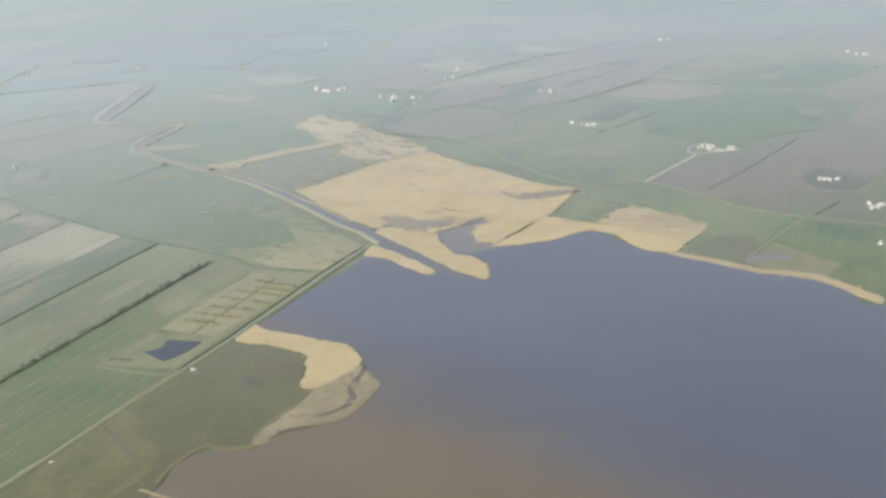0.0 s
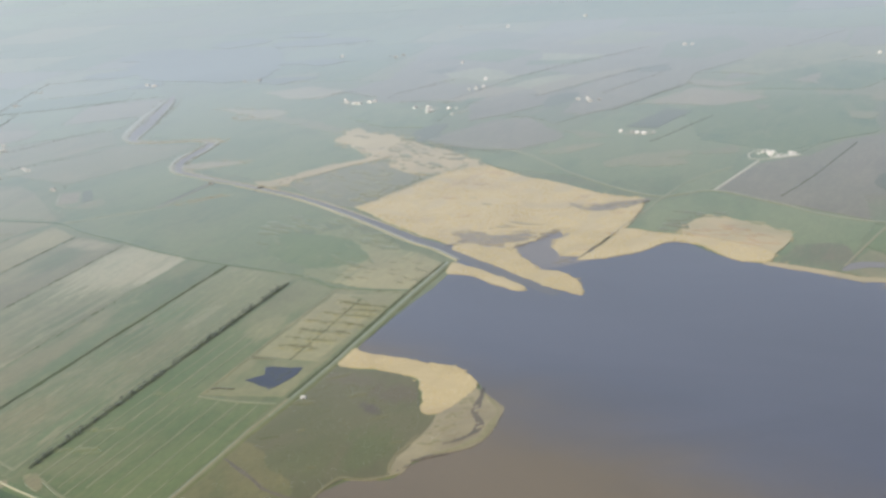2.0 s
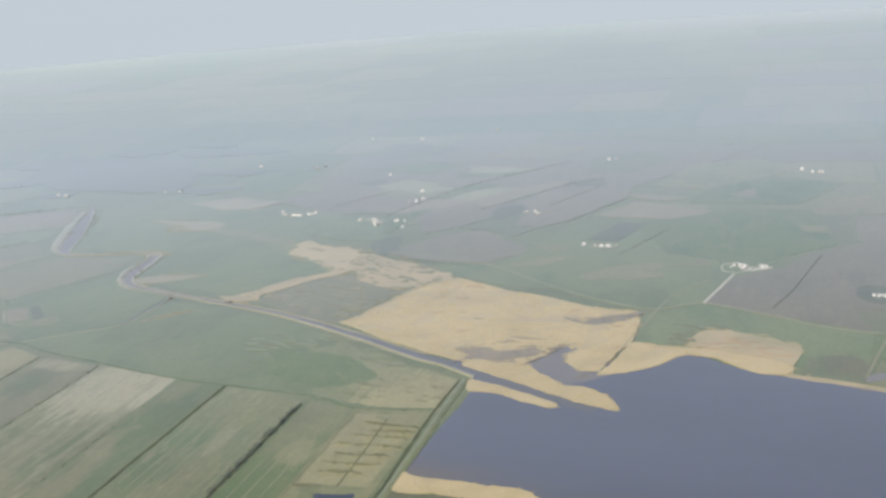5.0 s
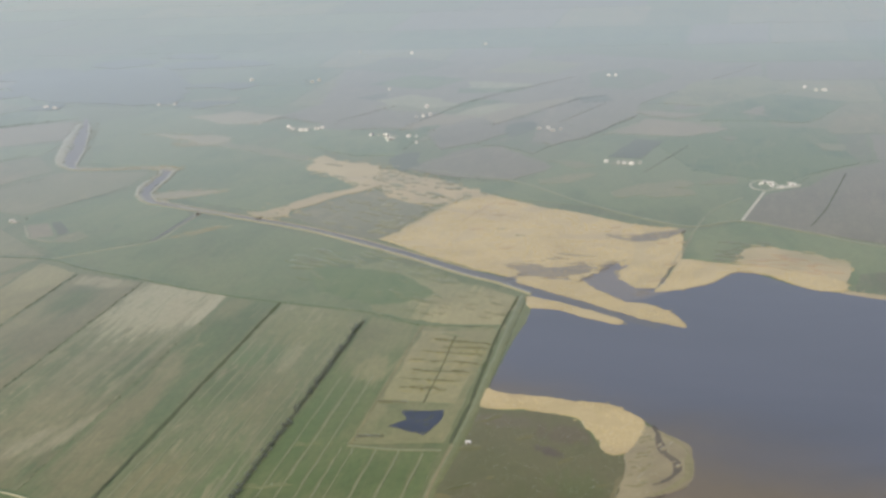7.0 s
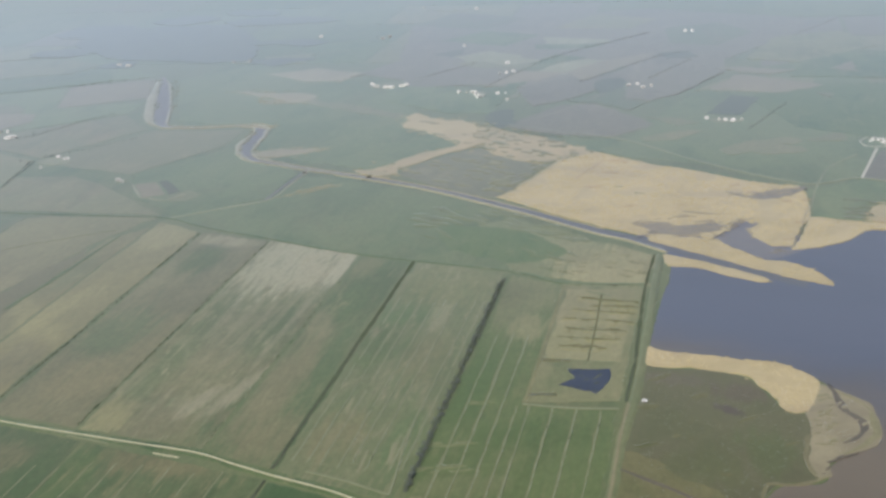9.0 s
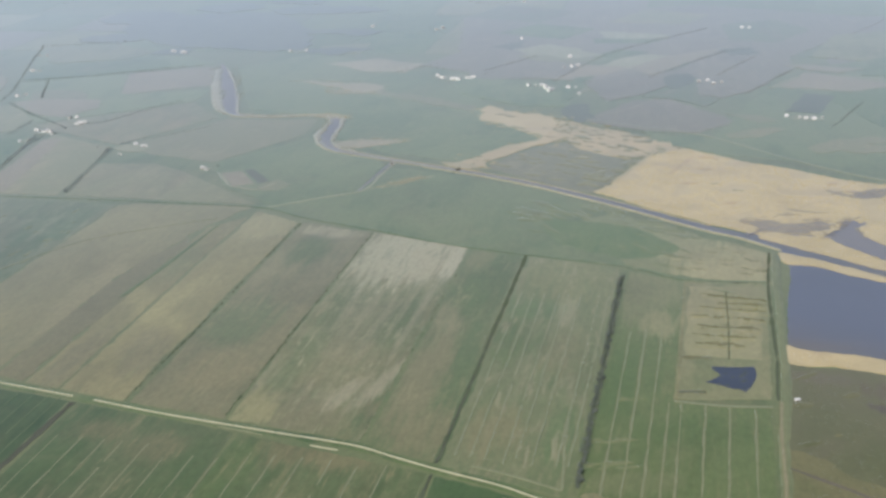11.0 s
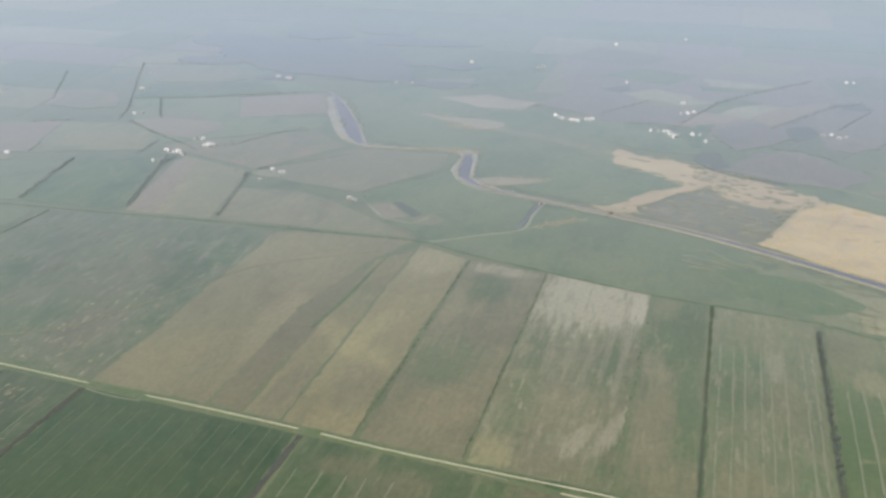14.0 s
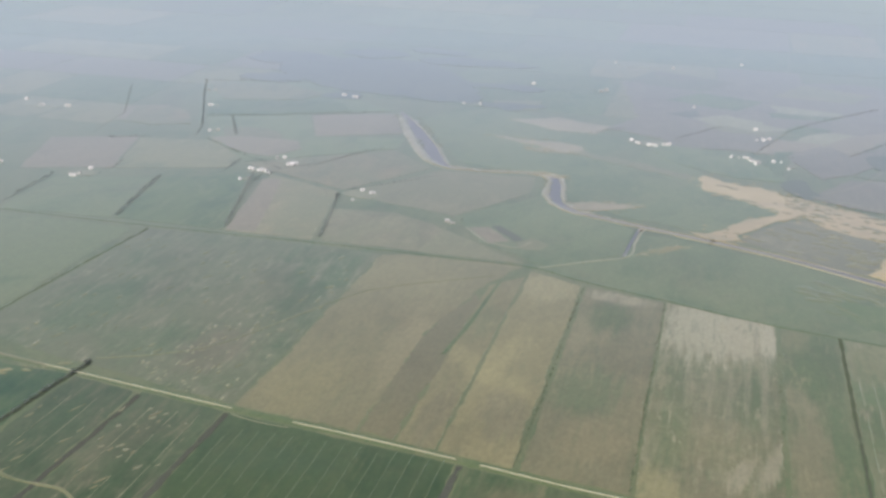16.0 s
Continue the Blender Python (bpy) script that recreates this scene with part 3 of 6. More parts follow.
def over(points, count, r0, r1, seed, margin=0.0):
    """Spots strewn over an outline."""
    rng = random.Random(seed)
    xs, ys = [p[0] for p in points], [p[1] for p in points]
    out = []
    while len(out) < count:
        x, y = rng.uniform(min(xs) - margin, max(xs) + margin), rng.uniform(min(ys) - margin, max(ys) + margin)
        if inside(points, x, y):
            out.append((x, y, rng.uniform(r0, r1)))
    return out


# ---- ground ----
bm = bmesh.new()
N = 64
rim = [bm.verts.new((-500 + 7000 * math.cos(2 * math.pi * k / N), 1000 + 7000 * math.sin(2 * math.pi * k / N), 0)) for k in range(N)]
mid = [bm.verts.new((-500 + 2600 * math.cos(2 * math.pi * k / N), 1000 + 2600 * math.sin(2 * math.pi * k / N), 0)) for k in range(N)]
for k in range(N):
    bm.faces.new((mid[k], rim[k], rim[(k + 1) % N], mid[(k + 1) % N]))
bm.faces.new(mid)
tagged(new("ground", mesh_of(bm, "ground", M_GROUND)), "flat green grassland plain reaching into the hazy distance", "ground", "", "structure")

# an added ring wall, glowing in the haze's colour, where the plain ends
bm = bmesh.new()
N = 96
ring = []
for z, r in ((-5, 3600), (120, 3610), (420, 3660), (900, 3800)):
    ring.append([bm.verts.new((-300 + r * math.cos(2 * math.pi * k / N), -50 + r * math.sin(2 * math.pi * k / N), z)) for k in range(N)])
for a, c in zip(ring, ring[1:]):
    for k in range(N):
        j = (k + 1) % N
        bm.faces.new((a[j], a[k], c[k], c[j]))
tagged(new("backdrop", mesh_of(bm, "backdrop", M_MURK)), "glowing backdrop wall in the pale grey-blue of distant haze", "backdrop", "", "structure")

# ---- far patchwork of fields ----
rng = random.Random(11)
FAR = [(M_PASTURE, "pale green pasture on the far plain"), (M_PLOUGH, "grey-brown ploughed field on the far plain"),
       (M_OLIVE, "olive rough meadow on the far plain"), (M_FALLOW, "tan fallow field on the far plain"),
       (M_WHEAT, "green winter crop on the far plain"), (M_FALLOW_DARK, "dull brown fallow field on the far plain")]
y = 630.0
while y < 3700:
    deep = (70 + 0.10 * (y - 630)) * rng.uniform(0.8, 1.25)
    x = -3300.0 if y > 1800 else -2300.0
    sk = rng.uniform(-9, 9)
    while x < (700 if y > 1800 else 420):
        wide = (75 + 0.10 * (y - 630)) * rng.uniform(0.6, 1.5)
        far = y > 1010 or x < -1190 or (y > 880 and x > -330)
        if far and rng.random() < 0.86:
            m, words = rng.choices(FAR, (3, 7, 1, 3, 2, 4) if x > -800 else (5, 2.5, 3, 2, 4, 2))[0]
            land("field", [(x + 2, y + 2), (x + wide - 2, y + 2), (x + wide - 2 + sk, y + deep - 2), (x + 2 + sk, y + deep - 2)], 0.05, m, words, fray=1.2, group="far fields")
        x += wide
    y += deep

# parcels of the far plain beyond the reed bed
for points, m, words in (
        ([(-620, 1000), (-560, 1010), (-500, 1000), (-330, 1100), (-200, 1330), (-420, 1420), (-700, 1330), (-660, 1120)], M_PLOUGH, "lilac-grey ploughed land on the far plain"),
        ([(-499, 861), (-477, 901), (-459, 931), (-430, 939), (-401, 902), (-375, 870), (-403, 831), (-421, 831), (-459, 840)], M_PLOUGH, "large lilac-grey ploughed field"),
        ([(-512, 993), (-471, 1040), (-426, 1059), (-409, 1027), (-457, 952), (-483, 925)], M_PLOUGH, "lilac-grey ploughed field near the farms"),
        ([(-422, 1059), (-400, 1172), (-359, 1186), (-320, 1130), (-321, 1065), (-358, 973), (-386, 946), (-406, 956)], M_PLOUGH, "lilac-grey ploughed field with a hedge line"),
        ([(-456, 948), (-430, 975), (-409, 1022), (-406, 953), (-386, 944), (-398, 912), (-430, 941)], M_FALLOW_DARK, "dull brown strip beside the ploughed field"),
        ([(-513, 1056), (-473, 1055), (-435, 1064), (-431, 1117), (-460, 1123), (-491, 1099)], M_STUBBLE, "pale stubble field on the far plain"),
        ([(-524, 1061), (-516, 1108), (-496, 1147), (-461, 1134), (-493, 1094), (-511, 1048)], M_WHEAT, "green crop strip on the far plain"),
        ([(-533, 966), (-519, 1024), (-503, 1036), (-512, 989), (-516, 935), (-524, 920)], M_WHEAT, "narrow green strip beside the farms"),
        ([(-346, 982), (-320, 1033), (-274, 1037), (-239, 1032), (-245, 992), (-289, 977), (-314, 997)], M_FALLOW, "pinkish tan fallow strip"),
        ([(-385, 829), (-355, 850), (-336, 850), (-353, 823), (-377, 817)], M_FALLOW, "pale dry patch in the pasture"),
        ([(-381, 891), (-353, 887), (-338, 874), (-356, 865)], M_FALLOW, "small pale dry patch behind the pasture"),
        ([(-604, 1145), (-571, 1171), (-533, 1148), (-535, 1114), (-584, 1116)], M_STUBBLE, "long pale stubble field behind the farms"),
        ([(-525, 1248), (-445, 1227), (-444, 1208), (-514, 1202)], M_STUBBLE, "far pale stubble strip"),
        ([(-528, 1204), (-446, 1203), (-464, 1180), (-521, 1178)], M_WHEAT, "far green strip beside stubble"),
        ([(-826, 1153), (-775, 1170), (-767, 1121), (-803, 1105)], M_FALLOW, "tan dry field beyond the meadow"),
        ([(-790, 1062), (-744, 1090), (-683, 1066), (-696, 1028), (-736, 1031)], M_DRY_TAN, "pale tan dry field beside a hedge"),
        ([(-603, 1112), (-580, 1118), (-540, 1110), (-494, 1100), (-531, 1080), (-571, 1090)], M_FALLOW, "pinkish fallow strip behind the farms"),
        ([(-463, 1025), (-439, 1091), (-415, 1085), (-430, 1050)], M_FALLOW_DARK, "dull brown strip field"),
        ([(-690, 1060), (-640, 1174), (-603, 1130), (-590, 1085), (-600, 1030), (-640, 1035)], M_PLOUGH, "lilac-grey ploughed field behind the long barn"),
        ([(-640, 1010), (-560, 1000), (-520, 935), (-512, 905), (-560, 905), (-625, 950)], M_PASTURE, "green pasture in front of the farms"),
        ([(-380, 1200), (-330, 1190), (-290, 1260), (-330, 1320), (-390, 1290)], M_FALLOW_DARK, "dull far field with dark soil"),
        ([(-300, 1120), (-240, 1100), (-170, 1180), (-200, 1260), (-270, 1230)], M_OLIVE, "olive far meadow"),
        ([(-260, 1040), (-160, 1030), (-120, 1120), (-190, 1160), (-250, 1100)], M_WHEAT, "blue-green far crop field"),
        ([(-520, 1300), (-430, 1290), (-400, 1350), (-480, 1390)], M_FALLOW, "pale far fallow field"),
        ([(-700, 1330), (-600, 1300), (-560, 1370), (-660, 1420)], M_FALLOW_DARK, "dull brown far field"),
        ([(-640, 1230), (-560, 1200), (-530, 1260), (-600, 1290)], M_WHEAT, "dull green far field"),
        ([(-542, 1003), (-520, 1072), (-475, 1064), (-496, 1030)], M_PINK, "pinkish strip of bare soil"),
        ([(-475, 1064), (-437, 1121), (-378, 1169), (-452, 1026)], M_PINK, "pinkish ploughed strip along a hedge"),
        ([(-599, 1143), (-543, 1151), (-506, 1115), (-541, 1097)], M_STUBBLE, "pale stubble strip behind the farms"),
        ([(-520, 888), (-504, 898), (-488, 872), (-500, 850)], M_DARK, "dark damp corner beside the pasture"),
        ([(-632, 1158), (-603, 1186), (-596, 1160), (-609, 1140)], M_DARK, "dark planted corner on the far plain"),
        ([(-1154, 916), (-1172, 981), (-1141, 991), (-1114, 982), (-1087, 929), (-1123, 911)], M_FALLOW, "tan fallow field beside a hedge"),
        ([(-1048, 883), (-1009, 899), (-963, 897), (-948, 869), (-965, 834), (-992, 838)], M_PINK, "pinkish fallow field beside the farm lane"),
        ([(-1158, 1129), (-1077, 1153), (-1012, 1118), (-1023, 1075), (-1105, 1049)], M_OLIVE, "olive meadow inside the hedges"),
        ([(-1091, 973), (-1109, 1043), (-1005, 1075), (-976, 1075), (-955, 1039), (-1032, 990)], M_WHEAT, "deep green crop inside the hedges")):
    land("field", points, 0.215, m, words, fray=3.0, group="far fields")

# ---- the strip fields between the lane and the gravel road ----
ROAD = [(-1010, 398), (-960, 391), (-912, 385), (-844, 374), (-798, 367), (-727, 357), (-665, 347), (-626, 340), (-574, 333), (-535, 328),
        (-516, 322), (-494, 315), (-468, 308), (-450, 301), (-425, 294), (-390, 286), (-357, 281)]


def road_y(x):
    for (ax, ay), (bx, by) in zip(ROAD, ROAD[1:]):
        if ax <= x <= bx:
            return ay + (by - ay) * (x - ax) / (bx - ax)
    return ROAD[0][1] if x < ROAD[0][0] else ROAD[-1][1]


def column(x0, x1, top0, top1, material, label, gap=4.0):
    return land("field", [(x0 + 1, road_y(x0) + gap), (x1 - 1, road_y(x1) + gap), (x1 - 1, top1 - 1.5), (x0 + 1, top0 - 1.5)], 0.06, material, label)


column(-1100, -980, 612, 612, M_PASTURE, "green pasture beside a ditch")
land("field", [(-978, 440), (-956, 408), (-902, 394), (-799, 371), (-796, 513), (-795, 612), (-846, 616), (-915, 616), (-969, 611)], 0.06, M_SPECKLED,
     "green crop field scattered with pale bare blotches")
land("field", [(-797, 369), (-732, 362), (-731, 490), (-712, 582), (-698, 618), (-755, 618), (-794, 612)], 0.06, M_COL_WIDE, "wide tan fallow field with faint drill rows", fray=2.4)
land("field", [(-731, 361), (-713, 359), (-711, 540), (-716, 560), (-731, 490)], 0.10, M_COL_DAMP, "dark damp strip of fallow soil", fray=2.6)
column(-712, -691, 578, 600, M_COL_OCHRE, "tan fallow strip with faint drill rows")
column(-691, -653, 612, 596, M_COL_OCHRE, "tan fallow strip with ochre patches")
column(-651, -599, 594, 583, M_COL_MIXED, "grey-brown fallow strip with a green head")
column(-599, -532, 583, 563, M_COL_STUBBLE, "streaky crop strip under a pale stubble head")
column(-531, -497, 562, 554, M_COL_GREEN, "thin green crop strip with bare streaks")
column(-495, -438, 554, 543, M_COL_TRACKS, "streaky crop strip beside the tree row")
land("field", [(-435, 540), (-404, 527), (-402, 449), (-402, 389), (-360, 389), (-359, 288), (-435, 303)], 0.06, M_COL_WHEAT, "bright green winter wheat with pale wheel tracks", fray=1.5)
ragged("thin_crop", along([(-434, 348), (-421, 351)], 10, 1.4, 1.0, 2.6, 152, False) + along([(-435, 327), (-419, 333)], 12, 1.4, 1.0, 2.8, 153, False) + along([(-424, 387), (-417, 389)], 6, 1.0, 0.8, 2.0, 154, False), 0.165, M_PALE_PASTURE, "thin pale crop patches in the wheat", "thin crop", 86, 2.0, 12)
land("field", [(-402, 529), (-358, 531), (-359, 396), (-402, 390)], 0.08, M_OLIVE, "tan and olive drained plots beside the dike")
land("field", [(-400, 521), (-362, 523), (-362, 435), (-399, 436)], 0.13, M_STRAW, "tan grass plots cut by dark side ditches")
land("field", [(-440, 546), (-404, 531), (-358, 534), (-355, 574), (-372, 590), (-425, 618), (-450, 632), (-470, 620), (-445, 575)], 0.10, M_ROUGH, "tan rough meadow below the canal bank", fray=9.0)
land("field", [(-686, 617), (-640, 598), (-598, 586), (-533, 565), (-438, 546), (-418, 570), (-423, 616), (-467, 650), (-509, 674), (-544, 692), (-594, 712), (-626, 716), (-632, 661)],
     0.06, M_PASTURE, "large smooth green pasture along the river")
land("field", [(-492, 613), (-461, 617), (-436, 607), (-410, 584), (-411, 571), (-431, 557), (-446, 560), (-481, 580)], 0.11, M_WHEAT, "darker green patch of pasture", smooth=True, fray=3.0)

ragged("dry_grass", over([(-515, 648), (-508, 583), (-496, 575), (-486, 600), (-496, 624), (-462, 626), (-410, 592), (-389, 588), (-409, 615), (-462, 660)], 46, 2.0, 5.5, 161), 0.17, M_PALE_PASTURE, "pale olive grass in the pasture", "dry grass", 87, 2.0, -28)
ragged("dark_grass", along([(-368, 565), (-361, 561)], 5, 0.5, 0.5, 1.1, 162, False) + along([(-370, 551), (-358, 546)], 7, 0.6, 0.5, 1.2, 163, False) + along([(-376, 529), (-359, 527)], 8, 0.6, 0.4, 1.0, 164, False), 0.36, M_DARK, "dark streaks in the dry grass", "dark grass", 88, 2.6, -12)
ragged("dry_grass", along([(-404, 531), (-420, 560), (-424, 612)], 24, 9.0, 1.0, 3.5, 51, False), 0.19, M_PALE_PASTURE, "tan dry grass scattered into the pasture", "dry grass", 51, 2.4, -25)
ragged("dark_grass", over([(-420, 560), (-400, 540), (-360, 540), (-358, 566), (-380, 585)], 16, 0.5, 1.3, 53), 0.31, M_MARSH, "dark damp streaks in the dry grass", "dark grass", 53, 3.6, -8)
ragged("bare_streak", over([(-970, 600), (-800, 600), (-800, 380), (-950, 412)], 90, 0.6, 2.0, 58), 0.18, M_OLIVE, "small pale bare blotches in the crop", "bare soil", 58, 2.0, 80)
ragged("bare_streak", over([(-890, 355), (-802, 350), (-802, 200), (-890, 200)], 50, 0.6, 1.8, 59), 0.18, M_FALLOW, "small pale bare blotches south of the road", "bare soil", 59, 2.2, 80)
strip("track", [(-891, 400), (-860, 416), (-835, 440), (-812, 486), (-795, 522), (-778, 548), (-742, 575), (-712, 594)], 1.2, 0.19, M_OLIVE, "faint worn track curving across the fields", "track", lift=0.02, wobble=0.5)

ragged("bare_streak", along([(-930, 371), (-915, 380), (-905, 388)], 16, 2.0, 0.6, 2.2, 63, False), 0.22, M_STRAW, "tan worn ground at the road's end", "bare soil", 61, 1.6, 15)

ragged("bare_streak", over([(-872, 380), (-806, 372), (-803, 450), (-815, 500), (-850, 470)], 70, 0.4, 1.3, 181), 0.23, M_STUBBLE, "small white chalky spots in the crop", "bare soil", 90, 1.8, 75)
ragged("bare_streak", over([(-846, 360), (-804, 355), (-804, 300), (-846, 300)], 14, 0.4, 1.2, 182), 0.23, M_STUBBLE, "small white chalky spots south of the road", "bare soil", 91, 1.6, 60)

# south of the gravel road
for x0, x1, m, words in ((-1100, -895, M_WHEAT_DEEP, "dark green winter crop south of the road"), (-891, -852, M_SOUTH_WEST, "streaky green crop south of the road"),
                         (-848, -801, M_SOUTH_WEST, "green crop with pale blotches south of the road"), (-797, -679, M_WHEAT_DARK, "dark green crop south of the road"),
                         (-675, -590, M_SOUTH_MIXED, "streaky brown and green crop south of the road"), (-588, -498, M_SOUTH_EAST, "green crop with pale wheel tracks south of the road"),
                         (-494, -362, M_WHEAT_DEEP, "green crop at the road's end")):
    land("field", [(x0, -160), (x1, -160), (x1, road_y(x1) - 5), (x0, road_y(x0) - 5)], 0.06, m, words)

# north-west of the lane
land("field", [(-862, 702), (-812, 708), (-776, 688), (-696, 624), (-789, 626), (-844, 627)], 0.08, M_TAN_MEADOW, "yellowish olive meadow above the lane")
land("field", [(-942, 778), (-872, 748), (-850, 626), (-917, 626)], 0.08, M_FALLOW, "tan fallow field with a greyish strip")
land("field", [(-943, 764), (-928, 768), (-894, 630), (-917, 628)], 0.12, M_PINK, "pinkish bare strip of soil")
land("field", [(-1022, 739), (-960, 772), (-919, 627), (-1004, 628)], 0.08, M_WHEAT, "green crop field between windbreaks")
land("field", [(-1106, 711), (-1027, 738), (-1008, 628), (-1097, 621)], 0.08, M_PASTURE, "dull green pasture above the lane")
land("field", [(-1104, 858), (-1036, 873), (-989, 822), (-985, 786), (-1074, 753)], 0.08, M_OLIVE, "grey-olive meadow behind the farms")
land("field", [(-1181, 831), (-1108, 863), (-1076, 753), (-1148, 726)], 0.08, M_PINK, "pinkish brown ploughed field")
land("field", [(-989, 1010), (-907, 1043), (-876, 961), (-953, 920)], 0.09, M_PINK, "pale pinkish ploughed field beside the river")
land("field", [(-1158, 1123), (-1089, 1190), (-912, 1057), (-1089, 975)], 0.08, M_PASTURE, "grey-green pasture behind a hedge line")
land("field", [(-1087, 966), (-991, 1010), (-955, 920), (-870, 945), (-866, 900), (-978, 812), (-1043, 881)], 0.08, M_PASTURE, "green pasture beside the farm lane")
land("field", [(-1046, 920), (-1000, 930), (-975, 880), (-1010, 870)], 0.12, M_FALLOW, "tan patch of dry grass near the farms", smooth=True, fray=3)
land("field", [(-1185, 977), (-1144, 1000), (-1112, 937), (-1161, 918)], 0.09, M_PINK, "small pinkish ploughed field")
land("field", [(-977, 805), (-865, 895), (-819, 845), (-869, 754), (-945, 789)], 0.08, M_FALLOW, "wide tan fallow field near the river bend")
land("field", [(-865, 752), (-808, 839), (-725, 846), (-722, 796), (-768, 715), (-828, 732)], 0.08, M_TAN_MEADOW, "olive tan meadow inside the river bend")
land("field", [(-766, 713), (-714, 788), (-641, 736), (-632, 722), (-634, 664), (-682, 623), (-735, 660)], 0.08, M_PASTURE, "green pasture beside the river ditch")
land("field", [(-751, 691), (-736, 698), (-714, 668), (-728, 661)], 0.13, M_PINK, "small pale lilac bare plot", fray=1.2)
land("field", [(-735, 699), (-729, 702), (-706, 675), (-712, 669)], 0.13, M_DARK, "narrow dark plot beside the ditch", fray=1.2)
land("field", [(-711, 664), (-702, 680), (-686, 669), (-692, 655), (-704, 653)], 0.13, M_TAN_MEADOW, "small tan plot with a grey edge", fray=1.5)
strip("track", [(-731, 660), (-723, 659), (-708, 655), (-700, 671)], 1.6, 0.2, M_DRY_TAN, "pale worn edge of the small plots", "track", lift=0.02, wobble=0.6)
strip("track", [(-752, 690), (-730, 660)], 1.4, 0.2, M_PALE_BANK, "pale worn edge of the small plots", "track", lift=0.02, wobble=0.6)

# north of the river
land("field", [(-880, 1040), (-820, 1120), (-700, 1050), (-600, 930), (-510, 800), (-530, 790), (-575, 735), (-640, 755), (-690, 790), (-700, 856), (-800, 872)],
     0.09, M_PASTURE, "broad smooth green river meadow", smooth=False, fray=3)
land("field", [(-556, 726), (-541, 757), (-521, 785), (-501, 796), (-485, 776), (-467, 763), (-448, 750), (-456, 707), (-464, 675), (-483, 676), (-518, 700)], 0.12, M_BOG, "dark brown marsh meadow beside the canal", fray=3)
land("field", [(-365, 924), (-307, 1070), (-229, 1118), (-150, 900), (-226, 735), (-265, 714), (-333, 760), (-428, 788), (-450, 845), (-392, 820)], 0.10, M_PASTURE,
     "blue-green pasture above the reed bed", fray=3)
land("field", [(-300, 960), (-268, 1010), (-150, 1010), (-135, 888), (-198, 828), (-262, 862)], 0.19, M_WHEAT, "blue-green crop field behind the farms", fray=4)

for points in ([(-337, 988), (-310, 1048), (-264, 1029), (-233, 1004), (-267, 977)], [(-331, 1074), (-310, 1081), (-258, 1068), (-281, 1046)], [(-224, 1073), (-201, 1104), (-201, 1055)]):
    land("field", points, 0.27, M_PINK, "pinkish bare strip on the far plain", fray=5, group="far fields")
for points in ([(-301, 801), (-278, 812), (-257, 798), (-288, 786)], [(-257, 824), (-233, 846), (-228, 832), (-238, 820)], [(-163, 952), (-142, 945), (-143, 926), (-160, 933)], [(-241, 976), (-229, 973), (-231, 959)],
               [(-320, 800), (-300, 820), (-270, 830), (-262, 815), (-290, 800), (-310, 785)]):
    land("pale_grass", points, 0.27, M_TAN_MEADOW, "pale dry patch in the blue-green pasture", "dry grass", smooth=True, fray=5)
land("field", [(-390, 1153), (-359, 1159), (-348, 1129), (-378, 1123)], 0.28, M_DARK, "dark planted plot on the far plain", fray=3, group="far fields")

# east of the reed beds
land("field", [(-226, 732), (-208, 797), (-175, 820), (-155, 862), (-94, 909), (40, 900), (40, 800), (-80, 778), (-91, 738), (-121, 678), (-180, 708)], 0.14, M_PLOUGH,
     "grey-lilac ploughed field beside the farm drive")
land("field", [(-262, 651), (-263, 703), (-226, 728), (-178, 702), (-121, 676), (-126, 634), (-133, 598), (-168, 594), (-166, 648), (-200, 668), (-226, 676), (-226, 642)], 0.13, M_PASTURE,
     "dull green pasture between the reed beds")
land("field", [(-120, 671), (60, 640), (60, 560), (-52, 556), (-78, 596), (-105, 618), (-123, 634)], 0.12, M_WHEAT, "green field on the lake's east shore")
land("field", [(-129, 591), (-121, 627), (-97, 610), (-82, 599), (-84, 574), (-116, 582)], 0.22, M_FALLOW, "tan shore marsh beside the lake", fray=2.5)
land("field", [(-158, 628), (-135, 636), (-126, 608), (-131, 592), (-152, 592), (-166, 603)], 0.17, M_FALLOW_DARK, "damp olive-brown corner of the green field", smooth=True, fray=4)
land("shore_pool", [(-130, 592), (-128, 603), (-120, 607), (-108, 606), (-109, 600), (-121, 598)], 0.27, M_SHALLOW, "narrow grey pool in the shore marsh", "pool", smooth=True, fray=1.0)
land("field", [(-132, 728), (-86, 724), (60, 690), (60, 650), (-94, 664), (-121, 674)], 0.15, M_FALLOW_DARK, "dull brown field near the tree-ringed farm")

# ---- water ----
land("lake", [(-347, 574), (-347.5, 500), (-346.5, 446), (-312, 444), (-290, 440), (-272, 428), (-262, 414), (-254, 399), (-252, 384), (-256, 370), (-264, 364), (-272, 352), (-276, 339), (-290, 336), (-297, 326), (-299, 318),
              (-294, 306), (-290, 285), (-262, 240), (-160, 170), (120, 120), (420, 200), (420, 430), (200, 530), (60, 545), (-54, 548), (-66, 554), (-82, 570), (-110, 580), (-134, 588),
              (-165, 596), (-190, 604), (-205, 614), (-222, 628), (-240, 622), (-262, 605), (-292, 640), (-330, 634), (-368, 608)], 0.20, M_LAKE,
     "wide shallow lake, slate blue with a brown silt plume", "lake", smooth=True, fray=1.6)
